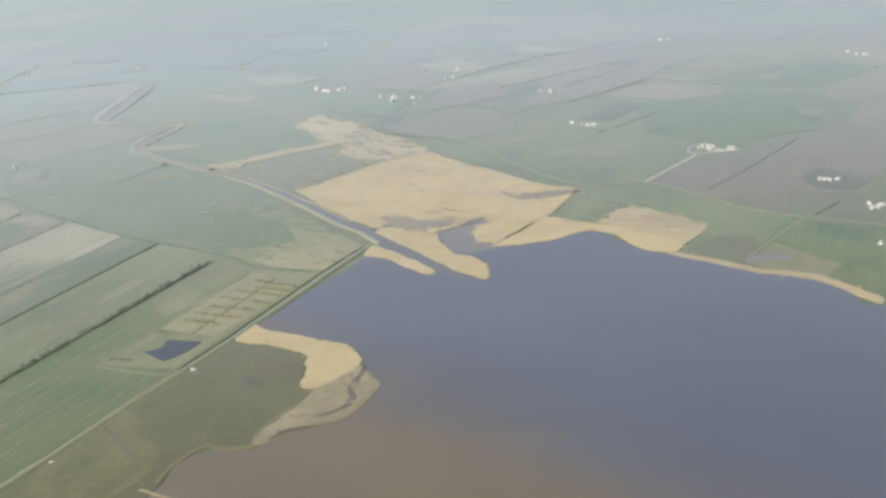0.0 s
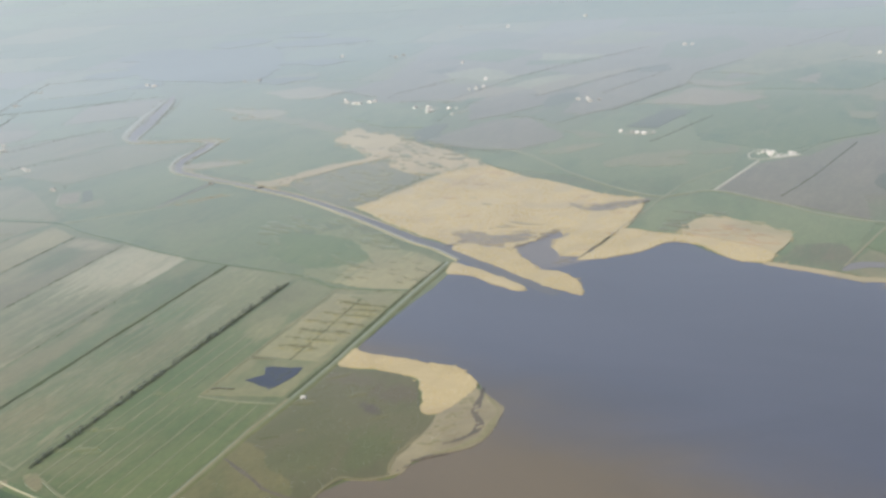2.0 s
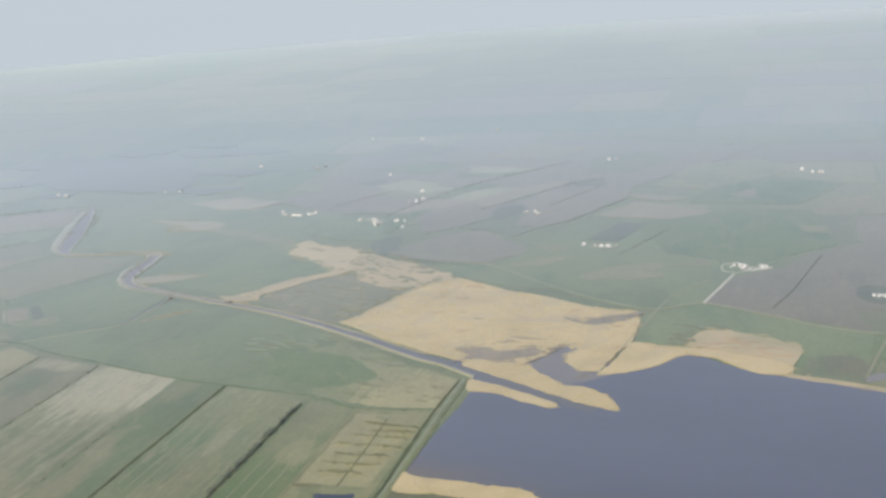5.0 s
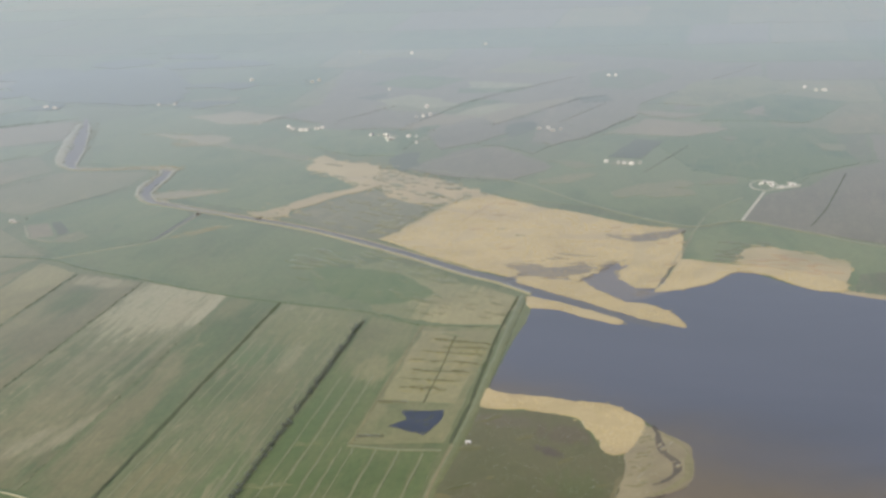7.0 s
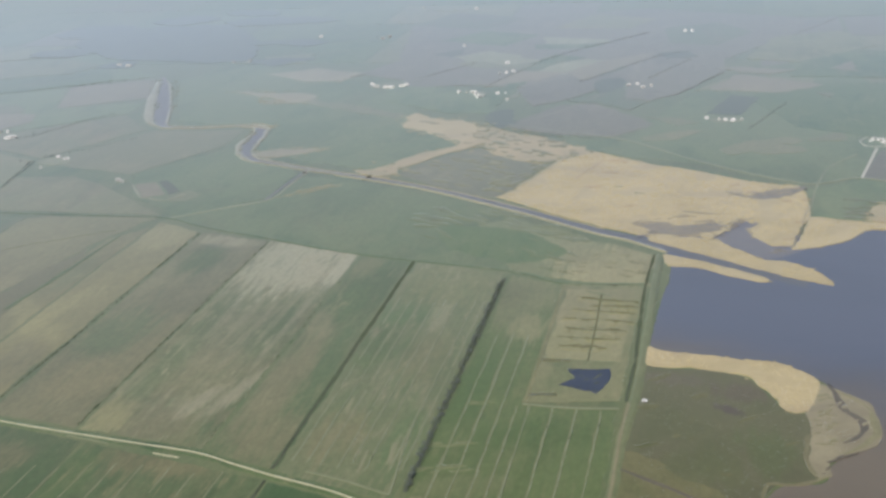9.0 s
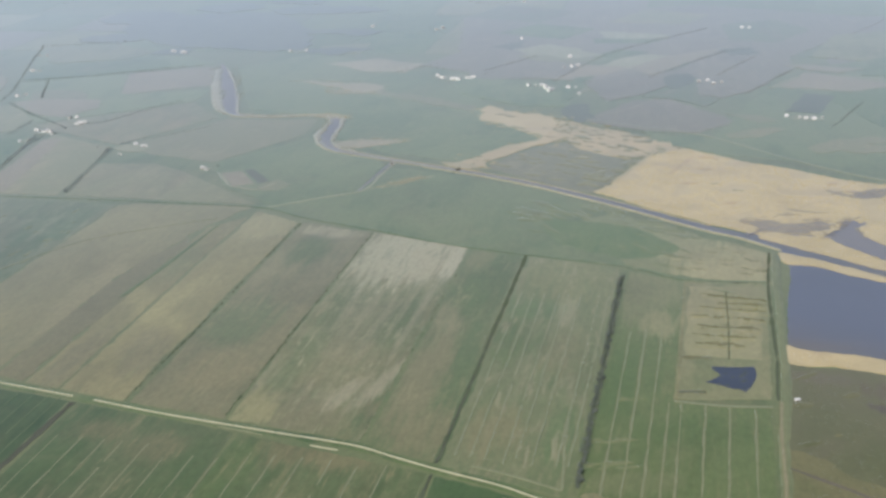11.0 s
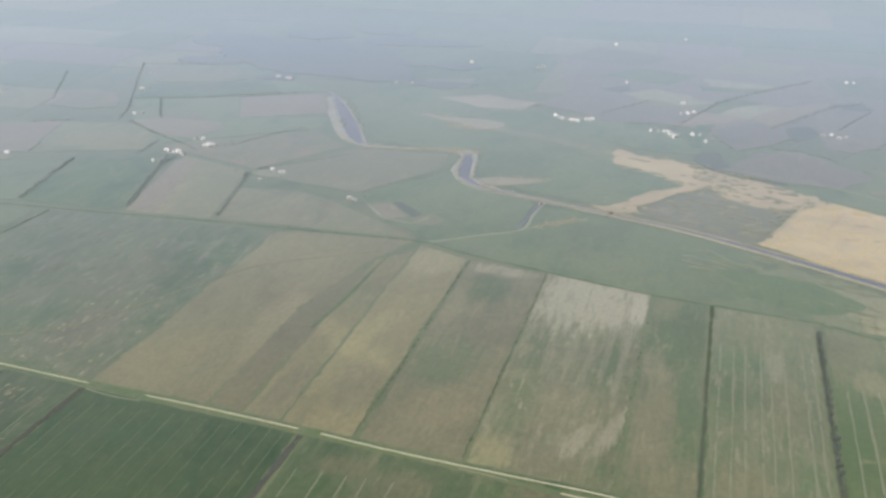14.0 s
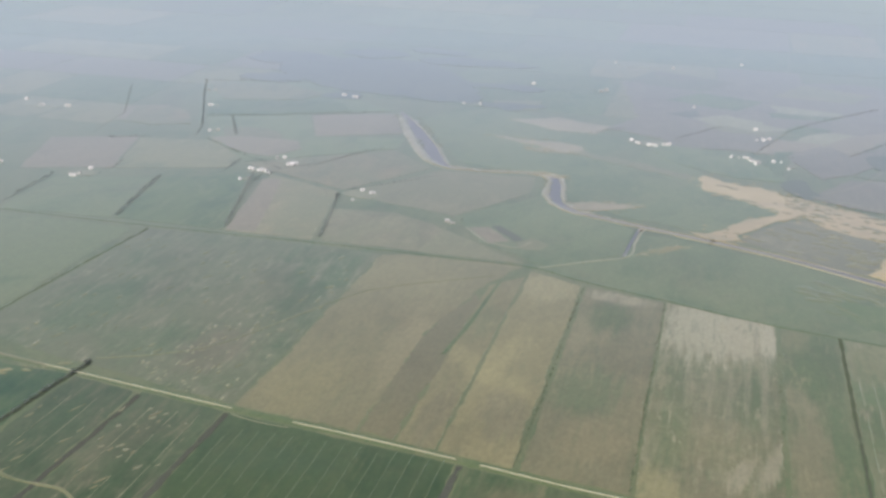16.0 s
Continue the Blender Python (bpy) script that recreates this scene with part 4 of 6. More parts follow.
RIVER = [(-905, 1055), (-894, 1035), (-873, 993), (-855, 953), (-838, 916), (-822, 880), (-806, 857), (-782, 852), (-752, 856), (-730, 859), (-711, 849), (-705, 824), (-702, 797), (-695, 776), (-679, 757), (-651, 745), (-626, 735),
         (-600, 725), (-575, 716), (-524, 695), (-477, 669), (-433, 642), (-392, 615), (-370, 604), (-345, 586), (-312, 564), (-286, 548), (-271, 539)]
RIVER_WIDTH = [2, 6, 10, 13, 14, 12, 4.5, 3, 3, 3.5, 6, 8.5, 9, 7.0, 5.0, 4.2, 4.0, 4.0, 4.2, 4.2, 5.0, 5.8, 6.6, 7.2, 8, 8.5, 9, 9]


def even(points, widths, n=90):
    """Widths given at the points of a line, taken at even steps along it."""
    far = [0.0]
    for a, b in zip(points, points[1:]):
        far.append(far[-1] + math.hypot(b[0] - a[0], b[1] - a[1]))
    return [float(w) for w in np.interp(np.linspace(0, far[-1], n), far, widths)]


def beside(points, offs):
    """A line that runs beside another, at a distance given for each of its points."""
    out = []
    for k, (p, o) in enumerate(zip(points, offs)):
        d = Vector(points[min(k + 1, len(points) - 1)]) - Vector(points[max(k - 1, 0)])
        side = Vector((-d.y, d.x)).normalized()
        out.append((p[0] + side.x * o, p[1] + side.y * o))
    return out


strip("river", RIVER, even(RIVER, RIVER_WIDTH), 0.24, M_RIVER, "slate-grey river running as a straight canal into the lake", "river", wobble=0.8)
land("pond", [(-387, 425), (-378, 425.5), (-366, 427), (-365.5, 417), (-370, 402.5), (-383, 407), (-388, 409), (-381, 416)], 0.22, M_POND, "small dark blue pond with a notched shore", "pond", fray=1.5)

ragged("pond_weed", along([(-384, 424), (-368, 425)], 9, 0.8, 0.4, 1.0, 441, False) + over([(-380, 422), (-370, 422), (-370, 409), (-380, 412)], 7, 0.4, 1.1, 442) + along([(-387, 409), (-370, 404)], 8, 0.5, 0.3, 0.9, 443, False), 0.26, M_DARK, "dark water weed in the pond", "pond weed", 441, 1.6, 20)

# ---- reed beds and marsh ----
REED_MAIN = [(-467, 675), (-456, 705), (-447, 737), (-434, 767), (-410, 785), (-372, 759), (-329, 737), (-300, 719), (-268, 711), (-264, 692), (-264, 672), (-265, 652), (-270, 630), (-276, 598), (-288, 597), (-297, 611), (-301, 624), (-295, 635), (-304, 641), (-312, 632), (-316, 620), (-322, 611), (-350, 608), (-364, 607), (-379, 616), (-413, 637), (-434, 652), (-452, 664)]
REED_SPIT = [(-361, 600), (-357, 606), (-340, 607), (-322, 606), (-314, 595), (-302, 583), (-293, 574), (-278, 571), (-265, 558), (-258, 540), (-262, 540), (-280, 549), (-307, 566), (-336, 585)]
REED_LOW = [(-351, 577), (-348, 562), (-330, 557), (-311, 547), (-296, 539), (-290, 541), (-298, 549), (-314, 559), (-334, 570)]
REED_EAST = [(-262, 648), (-246, 644), (-224, 639), (-208, 635), (-190, 627), (-176, 621), (-168, 612), (-170, 602), (-186, 600), (-198, 609), (-214, 624), (-227, 628), (-238, 620), (-248, 605), (-264, 595), (-277, 591), (-274, 598), (-267, 628)]
REED_PEN = [(-350, 434), (-350, 452), (-346, 449), (-336, 447), (-320, 445), (-306, 443), (-292, 443), (-279, 434), (-272, 424), (-273, 414), (-277, 404), (-279, 397), (-287, 396), (-292, 405), (-298, 418), (-303, 425), (-313, 429.5), (-330, 433)]
REED_WORDS = "dense bed of dry straw-coloured reed at the waterside"
for o in (REED_MAIN, REED_SPIT, REED_LOW, REED_EAST, REED_PEN):
    land("reed_bed", o, 0.5, M_REED, REED_WORDS, "reed bed", smooth=o is not REED_MAIN, fray=2.2, kind="stuff")
TAN_HEAD = [(-594, 884), (-586, 900), (-568, 890), (-544, 880), (-522, 871), (-507, 857), (-512, 836), (-521, 811), (-533, 814), (-550, 833), (-569, 847), (-582, 859)]
TAN_NECK = [(-522, 868), (-493, 846), (-462, 829), (-435, 805), (-410, 785), (-419, 771), (-435, 762), (-453, 754), (-468, 764), (-486, 777), (-500, 795), (-513, 828)]
TAN_STROKE = [(-589, 737), (-575, 735), (-564, 757), (-548, 781), (-529, 798), (-513, 838), (-505, 815), (-527, 780), (-546, 756), (-556, 735), (-556, 724), (-572, 719)]
TAN_MEADOW = [(-789, 986), (-765, 984), (-741, 979), (-708, 973), (-700, 962), (-713, 945), (-730, 950), (-745, 962), (-765, 970)]
TAN_BEND = [(-684, 774), (-675, 783), (-659, 789), (-635, 789), (-645, 778), (-660, 768), (-677, 762)]
TAN_SLIP = [(-624, 668), (-612, 686), (-598, 697), (-590, 697), (-596, 691), (-612, 674)]
TAN_ELBOW = [(-733, 860), (-721, 866), (-702, 860), (-703, 851), (-722, 853)]
TAN_SHORE = [(-169, 602), (-134, 592), (-118, 584), (-92, 582), (-70, 568), (-56, 556), (-58, 550), (-72, 562), (-92, 575), (-120, 578), (-136, 586), (-169, 597)]
TAN = [TAN_HEAD, TAN_NECK, TAN_STROKE, TAN_MEADOW, TAN_BEND, TAN_SLIP, TAN_ELBOW, TAN_SHORE]
for k, o in enumerate(TAN):
    m = M_REED if k == 0 else M_DRY_TAN
    size = 2.0 if k in (5, 6, 7) else 4.0
    m = M_REED_GAPPY if k in (1, 2, 7) else M_PALE_BANK if k == 5 else m
    if k in (0, 1, 2, 3, 4, 7):
        land("reed_patch", o, 0.28, m, "thin patch of dry tan reed in the meadow", "reed patch", smooth=k > 1, fray=(9.0, 8.0, 4.0, 7.0, 5.0)[k] if k < 5 else 2.0, kind="stuff")
    else:
        ragged("reed_patch", over(o, 60, size * 0.25, size * (0.3 if k == 5 else 0.6), 40 + k), 0.3, m, "streaks of dry tan reed in the meadow", "reed patch", 10 + k, 2.2, (4, 30, 20, 0)[k - 3])
    spots = along(o, 80, size * 1.1, size * 0.15, size * 0.6, 60 + k)
    ragged("reed_patch", spots, 0.26, m, "scattered tufts of dry tan reed in the meadow", "reed patch", 20 + k, 1.6, 10)
for k, o in enumerate((REED_MAIN, REED_EAST, REED_PEN, REED_SPIT, REED_LOW)):
    ragged("reed_fringe", along(o, (150, 70, 40, 40, 24)[k], 0.6, 0.4, 1.3, 80 + k), 0.50, M_REED, "ragged fringe of dry reed at the bed's edge", "reed fringe", 230 + k, 1.3, 20)
ragged("reed_litter", over(REED_MAIN, 16, 1.0, 4.0, 91), 0.58, M_REED_RED, "trampled litter in the reed bed", "litter", 33, 1.8, 12)
ragged("reed_litter", along([(-470, 700), (-448, 740), (-425, 780)], 50, 6.0, 1.5, 5.0, 92, False), 0.30, M_MARSH_TAN, "thinned reed beside the bed's end", "litter", 34, 1.3, 60)
ragged("reed_litter", over([(-240, 646), (-240, 688), (-224, 696), (-208, 680), (-224, 664), (-224, 642)], 34, 1.0, 3.6, 93, 2.0), 0.22, M_FALLOW_DARK, "pinkish cut reed litter near the lake", "litter", 35, 1.6, -10)
land("reed_patch", [(-227, 641), (-224, 652), (-227, 663), (-217, 674), (-193, 666), (-172, 653), (-164, 644), (-166, 618), (-176, 617), (-200, 630)], 0.44, M_REED_PALE, "paler thinned reed at the back of the bed", "reed patch", smooth=True, fray=4.5, kind="stuff")
ragged("reed_fringe", along([(-227, 641), (-225, 662), (-217, 674), (-193, 666), (-172, 653), (-164, 640)], 90, 2.6, 0.6, 2.6, 311, False), 0.42, M_REED_PALE, "ragged thin fringe of dry reed", "reed fringe", 311, 1.8, -8)
strip("reed_cut", [(-226, 640), (-212, 638), (-196, 632), (-178, 626)], 0.7, 0.62, M_REED_RED, "dark cut line through the reed", "track", lift=0.02, wobble=0.5)
ragged("reed_patch", over([(-755, 949), (-730, 952), (-700, 948), (-712, 940), (-740, 936)], 26, 1.5, 4.0, 301), 0.27, M_DRY_TAN, "thin tan reed strip in the river meadow", "reed patch", 301, 2.6, -4)
land("reed_patch", [(-706, 958), (-660, 935), (-598, 897), (-594, 884), (-650, 912), (-705, 940)], 0.22, M_TAN_MEADOW, "faint tan band of dry grass in the river meadow", "reed patch", fray=7, kind="stuff")
ragged("green_gap", over(TAN_HEAD, 12, 1.0, 3.5, 302) + over(TAN_NECK, 54, 1.0, 4.5, 303) + over(TAN_STROKE, 8, 0.8, 2.2, 304) + along(TAN_NECK, 24, 4.0, 1.0, 3.5, 305), 0.45, M_TAN_MEADOW, "green and brown gaps in the thin reed", "gaps", 302, 1.6, -20)
ragged("bog_tussocks", over([(-548, 735), (-520, 780), (-490, 768), (-462, 735), (-470, 690), (-500, 695)], 46, 1.0, 4.2, 94), 0.24, M_MARSH_TAN, "pale dry tussocks in the brown marsh meadow", "tussocks", 36, 1.9, -25)
ragged("river_reed", along([(-903, 1038), (-884, 993), (-866, 953), (-846, 914)], 70, 3.0, 1.0, 4.5, 101, False), 0.32, M_MARSH_TAN, "pale reed along the river bank", "river reed", 42, 1.3, 120)
ragged("river_reed", along([(-884, 1037), (-864, 995), (-844, 955), (-826, 918)], 40, 2.5, 1.0, 3.0, 102, False), 0.32, M_MARSH_TAN, "pale reed along the river bank", "river reed", 43, 1.3, 120)
ragged("river_reed", along([(-716, 844), (-712, 822), (-709, 797), (-700, 770)], 40, 1.6, 0.8, 2.6, 103, False), 0.32, M_MARSH_TAN, "pale reed along the river bend", "river reed", 44, 1.3, 90)
land("marsh", [(-353, 431), (-337, 430), (-321, 432), (-310, 428), (-302, 421), (-294, 407), (-287, 394), (-278, 393), (-266, 392), (-262, 376), (-270, 364), (-274, 352), (-279, 341), (-292, 338),
               (-298, 326), (-300, 318), (-295, 304), (-296, 268), (-330, 258), (-354, 262), (-354, 400)], 0.30, M_MARSH, "dark olive marsh meadow between dike and lake", "marsh", smooth=True, fray=1.5)
land("swamp_fringe", [(-280, 430), (-269, 421), (-261, 415), (-253, 406), (-250, 392), (-250, 379), (-254, 369), (-263, 363), (-268, 359), (-272, 355), (-272, 345), (-277, 344), (-280, 350), (-280, 363), (-279, 371),
                      (-278, 384), (-279, 396), (-275, 411), (-275.5, 422)], 0.40, M_SWAMP, "brown and tan reed swamp fringe", "marsh", smooth=True, fray=1.6)
strip("swamp_slot", [(-269, 424), (-266, 416), (-264.5, 406), (-262, 398), (-257, 391), (-256, 384), (-260, 376), (-266, 371)], [1.0, 2.2, 2.6, 1.8, 3.4, 3.4, 2.4, 0.8], 0.46, M_MUD_SHADOW, "dark wet slot through the swamp fringe", "marsh", wobble=2.2)
# dark patches that paint the shadow line along the swamp's edge
ragged("wet_hollow", along([(-261, 363), (-267, 360), (-272, 355), (-275, 346)], 22, 0.6, 0.5, 1.6, 410, False), 0.50, M_MUD_SHADOW, "shadow line put as dark patches at the shore of the swamp", "wet hollow", 410, 2.0, 35)
strip("shore_reed", [(-266, 418), (-260, 412), (-253.5, 403), (-252, 391), (-252.5, 379), (-260, 368), (-267, 362)], [0.8, 2.0, 2.8, 3.4, 3.2, 2.4, 1.0], 0.48, M_RIM, "dull tan reed rim at the water's edge", "shore reed", lift=0.02, wobble=1.8)
strip("shore_reed", [(-273, 345), (-279, 340.5), (-284, 337.5), (-290, 336.5), (-296, 336), (-298.5, 327), (-299.5, 319), (-297, 306)], 1.3, 0.42, M_RIM, "dull washed-up reed along the lake shore", "shore reed", lift=0.02, wobble=0.8)
strip("shore_reed", [(-278, 345), (-281.5, 356), (-280.5, 366), (-279, 376)], 2.0, 0.46, M_RIM, "tan reed strip beside the marsh meadow", "shore reed", lift=0.02, wobble=1.4)
strip("shore_spit", [(-300, 299), (-291, 298), (-280, 297)], [1.6, 1.2, 0.5], 0.4, M_REED_PALE, "thin pale spit in the lake", "spit", lift=0.05, wobble=0.3)
strip("marsh_ditch", [(-354, 339), (-333, 327), (-320, 320), (-303, 316)], 1.5, 0.38, M_MUD_SHADOW, "dark brown ditch across the marsh", "ditch", wobble=0.9)
land("marsh", [(-353, 341), (-351, 353), (-340, 349), (-333, 340), (-320, 329), (-308, 318), (-306, 300), (-312, 275), (-350, 268)], 0.34, M_MARSH_GREEN, "yellowish marsh grass at the dike's foot", "marsh", smooth=True, fray=4)
land("wet_hollow", [(-314, 694), (-302, 689), (-292, 695), (-284, 701), (-266, 708), (-266, 701), (-278, 690), (-286, 683), (-300, 682)], 0.6, M_HOLLOW, "grey-brown wet hollow in the reed bed", "wet hollow", smooth=True, fray=3.5, kind="stuff")
ragged("wet_hollow", along([(-317, 692), (-294, 688), (-268, 705)], 40, 2.4, 0.5, 1.8, 96, False), 0.66, M_HOLLOW, "grey-brown wet hollow in the reed bed", "wet hollow", 38, 2.6, 25)
land("wet_hollow", [(-371, 631), (-362, 632), (-354, 635), (-346, 630), (-338, 627), (-323, 629), (-318, 622), (-329, 612), (-346, 609), (-358, 614), (-363, 620)], 0.6, M_HOLLOW, "grey-brown wet hollow beside the reed inlet", "wet hollow", smooth=True, fray=4.0, kind="stuff")
ragged("wet_hollow", along([(-371, 630), (-342, 643), (-316, 633), (-329, 610), (-358, 613)], 60, 2.2, 0.6, 2.4, 98), 0.66, M_HOLLOW, "grey-brown wet hollow beside the reed inlet", "wet hollow", 40, 1.9, 5)
strip("reed_channel", [(-368, 604), (-360, 611), (-350, 619), (-338, 624), (-322, 628), (-314, 628)], [2.2, 1.4, 1.0, 1.2, 1.0, 1.6], 0.64, M_RIVER, "narrow dark channel from the canal into the reed", "channel", wobble=0.4)
strip("reed_channel", [(-343, 654), (-336, 652), (-326, 650), (-317, 650)], [0.8, 2.4, 1.8, 0.6], 0.64, M_HOLLOW, "dark wet slot in the reed", "channel", wobble=0.5)
land("reed_pool", [(-278, 583), (-290, 573), (-302, 583), (-314, 595), (-322, 604), (-318, 611), (-313, 619), (-312, 632), (-304, 641), (-295, 636), (-301, 624), (-297, 611), (-289, 598), (-280, 593), (-270, 592)], 0.26, M_SHALLOW, "shallow grey inlet inside the reed bed", "pool", smooth=True, fray=2.2)
ragged("reed_fringe", along([(-318, 611), (-313, 621), (-312, 632), (-304, 641), (-295, 636), (-301, 624), (-297, 611), (-289, 598)], 26, 1.2, 0.6, 2.2, 431, False), 0.55, M_REED, "ragged clumps of reed round the inlet", "reed fringe", 431, 1.5, 20)
ragged("wet_hollow", along([(-322, 606), (-313, 621), (-312, 632), (-304, 642), (-296, 638)], 24, 2.0, 0.6, 2.2, 432, False), 0.68, M_HOLLOW, "grey wet litter round the inlet", "wet hollow", 432, 1.8, 10)
ragged("wet_hollow", over([(-290, 596), (-278, 592), (-272, 600), (-276, 586), (-288, 580)], 16, 0.6, 2.2, 433), 0.30, M_HOLLOW, "grey mud flats at the inlet's mouth", "wet hollow", 433, 2.2, 15)
land("reed_bed", [(-324, 606), (-319, 611), (-314, 621), (-320, 622), (-329, 615), (-330, 609)], 0.56, M_REED, "small reed island beside the inlet", "reed bed", smooth=True, fray=1.2, kind="stuff")

ragged("swamp_reed", over([(-276, 410), (-268, 414), (-265, 398), (-268, 380), (-262, 368), (-277, 366)], 34, 0.5, 1.5, 112), 0.47, M_RIM, "dull tan reed clumps in the swamp fringe", "swamp reed", 47, 1.5, 10)
ragged("marsh_grass", over([(-350, 425), (-300, 415), (-280, 390), (-296, 330), (-300, 275), (-350, 275)], 22, 1.0, 4.0, 114), 0.37, M_MARSH_GREEN, "lighter grass patches in the dark marsh", "marsh grass", 49, 1.6, 30)
ragged("wet_hollow", over([(-278, 372), (-270, 400), (-262, 412), (-254, 398), (-254, 378), (-268, 362)], 30, 0.6, 1.6, 142), 0.53, M_SWAMP, "brown sedge between the swamp reed", "marsh sedge", 82, 1.8, 60)
tufts("reed_stems", [REED_MAIN, REED_SPIT, REED_LOW, REED_EAST, REED_PEN], 24000, 0.55, 0.30, 0.5, M_REED, "loose dry reed stems standing over the beds", "reed")
tufts("marsh_tussocks", [[(-350, 425), (-300, 415), (-268, 390), (-300, 320), (-300, 275), (-350, 275)]], 2500, 0.5, 0.2, 0.3, M_MARSH, "dark sedge tussocks in the marsh", "sedge")

# ---- dike, roads, lanes ----
strip("dike", [(-352, 578), (-352.3, 520), (-352, 460), (-352.5, 400), (-355, 360), (-355.5, 313), (-357, 281), (-358, 200)], 4.6, 0.3, M_PALE_PASTURE, "long grassy earth dike along the lake", "dike", lift=0.28, wobble=0.8)
tagged(new("dike_track", mesh_of(ribbon([(-355, 394), (-356, 372), (-356, 345), (-356, 313), (-357, 281), (-358, 210)], 1.3, 0.59, 0.03, True, 0.35, 3.0, 0.06), "dike_track", M_TRACK)), "tan earth track on the dike's crown", "track", "", "structure")
CANAL = RIVER[17:25]
strip("canal_bank", beside(CANAL, [-0.5 * w - 1.8 for w in RIVER_WIDTH[17:25]]), 3.0, 0.3, M_PALE_BANK, "low pale grassy bank along the canal", "bank", lift=0.3, wobble=0.5)
strip("canal_bank", beside(RIVER[17:23], [0.5 * w + 0.8 for w in RIVER_WIDTH[17:23]]), 1.0, 0.3, M_PALE_BANK, "narrow pale bank beside the reed and marsh", "bank", lift=0.3, wobble=0.5)
UPPER, UPPER_WIDTH = RIVER[1:18], RIVER_WIDTH[1:18]
EAST_BANK = [1.5, 2.2, 2.2, 2.5, 2.5, 2.2, 1.8, 2.0, 2.2, 4.0, 4.5, 4.0, 3.2, 2.4, 1.8, 1.5, 1.5]
WEST_BANK = [5, 8, 10, 10, 8, 5, 2.6, 2.2, 2.2, 3.0, 5.0, 6.0, 5.0, 3.6, 2.6, 2.2, 2.0]
for side, wide in ((1, EAST_BANK), (-1, WEST_BANK)):
    strip("river_bank", beside(UPPER, [side * 0.5 * (w + b) for w, b in zip(UPPER_WIDTH, wide)]), even(UPPER, wide), 0.3, M_PALE_BANK, "pale reedy river bank", "bank", lift=0.25, wobble=3.0)
for seg in ([(-912, 385)] + ROAD[3:5], [(-764, 362), (-727, 357), (-680, 349.5)], [(-668, 347.5)] + ROAD[7:]):
    strip("road", seg, 0.95, 0.22, M_GRAVEL, "pale gravel farm road between the fields", "road", lift=0.12, wobble=0.25)
strip("road_verge", ROAD, 5.5, 0.12, M_WHEAT, "grassy verge along the gravel road", "verge", lift=0.03, wobble=1.2)
strip("road", [(-1010, 402), (-960, 393), (-912, 385)], 1.6, 0.20, M_TRACK, "worn earth end of the farm road", "road", lift=0.05, wobble=0.6)
strip("lane", [(-1300, 619), (-1097, 620), (-975, 619), (-846, 622), (-727, 621), (-687, 619), (-655, 604), (-598, 585), (-533, 563.5), (-438, 545), (-404, 530), (-358, 532)], 2.4, 0.14, M_WHEAT,
      "grassy lane behind the strip fields", "lane", lift=0.05, wobble=0.7)
strip("side_channel", [(-627, 733), (-630, 700), (-633, 662)], 2.2, 0.2, M_RIVER, "pale side channel joining the river", "channel", wobble=0.5)
strip("track", [(-624, 730), (-627.5, 698), (-630, 662), (-655, 643), (-686, 619)], 1.8, 0.2, M_STUBBLE, "pale dry track beside the pasture", "track", lift=0.03, wobble=0.5)
strip("field_margin", [(-706, 582), (-708, 535), (-710, 500), (-714, 462)], 2.2, 0.2, M_WHEAT, "green grass margin between fallow strips", "margin", lift=0.02, wobble=0.7)
strip("field_margin", [(-600, 334), (-588, 332), (-577, 330)], 0.8, 0.2, M_WHEEL, "pale worn strip beside the road", "margin", wobble=0.2)
strip("field_margin", [(-553, 325), (-547, 324), (-540, 323)], 0.8, 0.2, M_GRAVEL, "pale worn strip beside the road", "margin", wobble=0.2)
strip("field_margin", [(-796, 361), (-780, 357), (-764, 356)], 0.9, 0.2, M_WHEEL, "pale worn strip beside the road", "margin", wobble=0.3)
strip("headland", [(-481, 320), (-465, 316), (-442, 308)], 1.1, 0.21, M_WHEEL, "pale headland track along the crop", "track", lift=0.02, wobble=0.3)
strip("headland", [(-442, 308), (-443.3, 322), (-445.7, 344), (-447, 372)], 1.0, 0.205, M_WHEEL, "pale track beside the tree row", "track", lift=0.02, wobble=0.3)
strip("headland", [(-424, 305), (-409, 297), (-395, 292.5), (-372, 290)], 1.1, 0.21, M_WHEEL, "pale headland track along the wheat", "track", lift=0.02, wobble=0.3)
land("bare_patch", [(-434, 305), (-429, 307), (-421, 301), (-417, 294.5), (-424, 296.5)], 0.2, M_FALLOW, "tan bare ground at the road crossing", "bare soil", smooth=True, fray=2.4)
land("yard", [(-443.5, 289.5), (-442, 299.5), (-436.5, 298.5), (-438, 290.5)], 0.2, M_TRACK, "worn earth yard beside the road crossing", "yard", smooth=True, fray=0.6)
strip("track", [(-464, 298.5), (-453, 296), (-444.5, 292.6)], 1.0, 0.21, M_WHEEL, "faint field track to the crossing", "track", lift=0.02, wobble=0.3)
strip("track", [(-885, 287), (-862, 277), (-838, 275), (-826, 267), (-815, 250)], 2.0, 0.2, M_OLIVE, "grassy track bending between crops", "track", lift=0.04, wobble=0.6)
strip("drive", [(-226, 731), (-209, 803)], 2.0, 0.25, M_YARD, "pale gravel drive to a farm", "drive", lift=0.05)
strip("track", [(-112, 672), (-117, 655), (-123, 630), (-130, 600)], 1.5, 0.22, M_TRACK, "tan field track to the shore", "track", lift=0.04)
strip("track", [(-402, 388), (-380, 387), (-359, 389)], 1.6, 0.18, M_WHEEL, "pale grass track beside the drained plots", "track", lift=0.03)
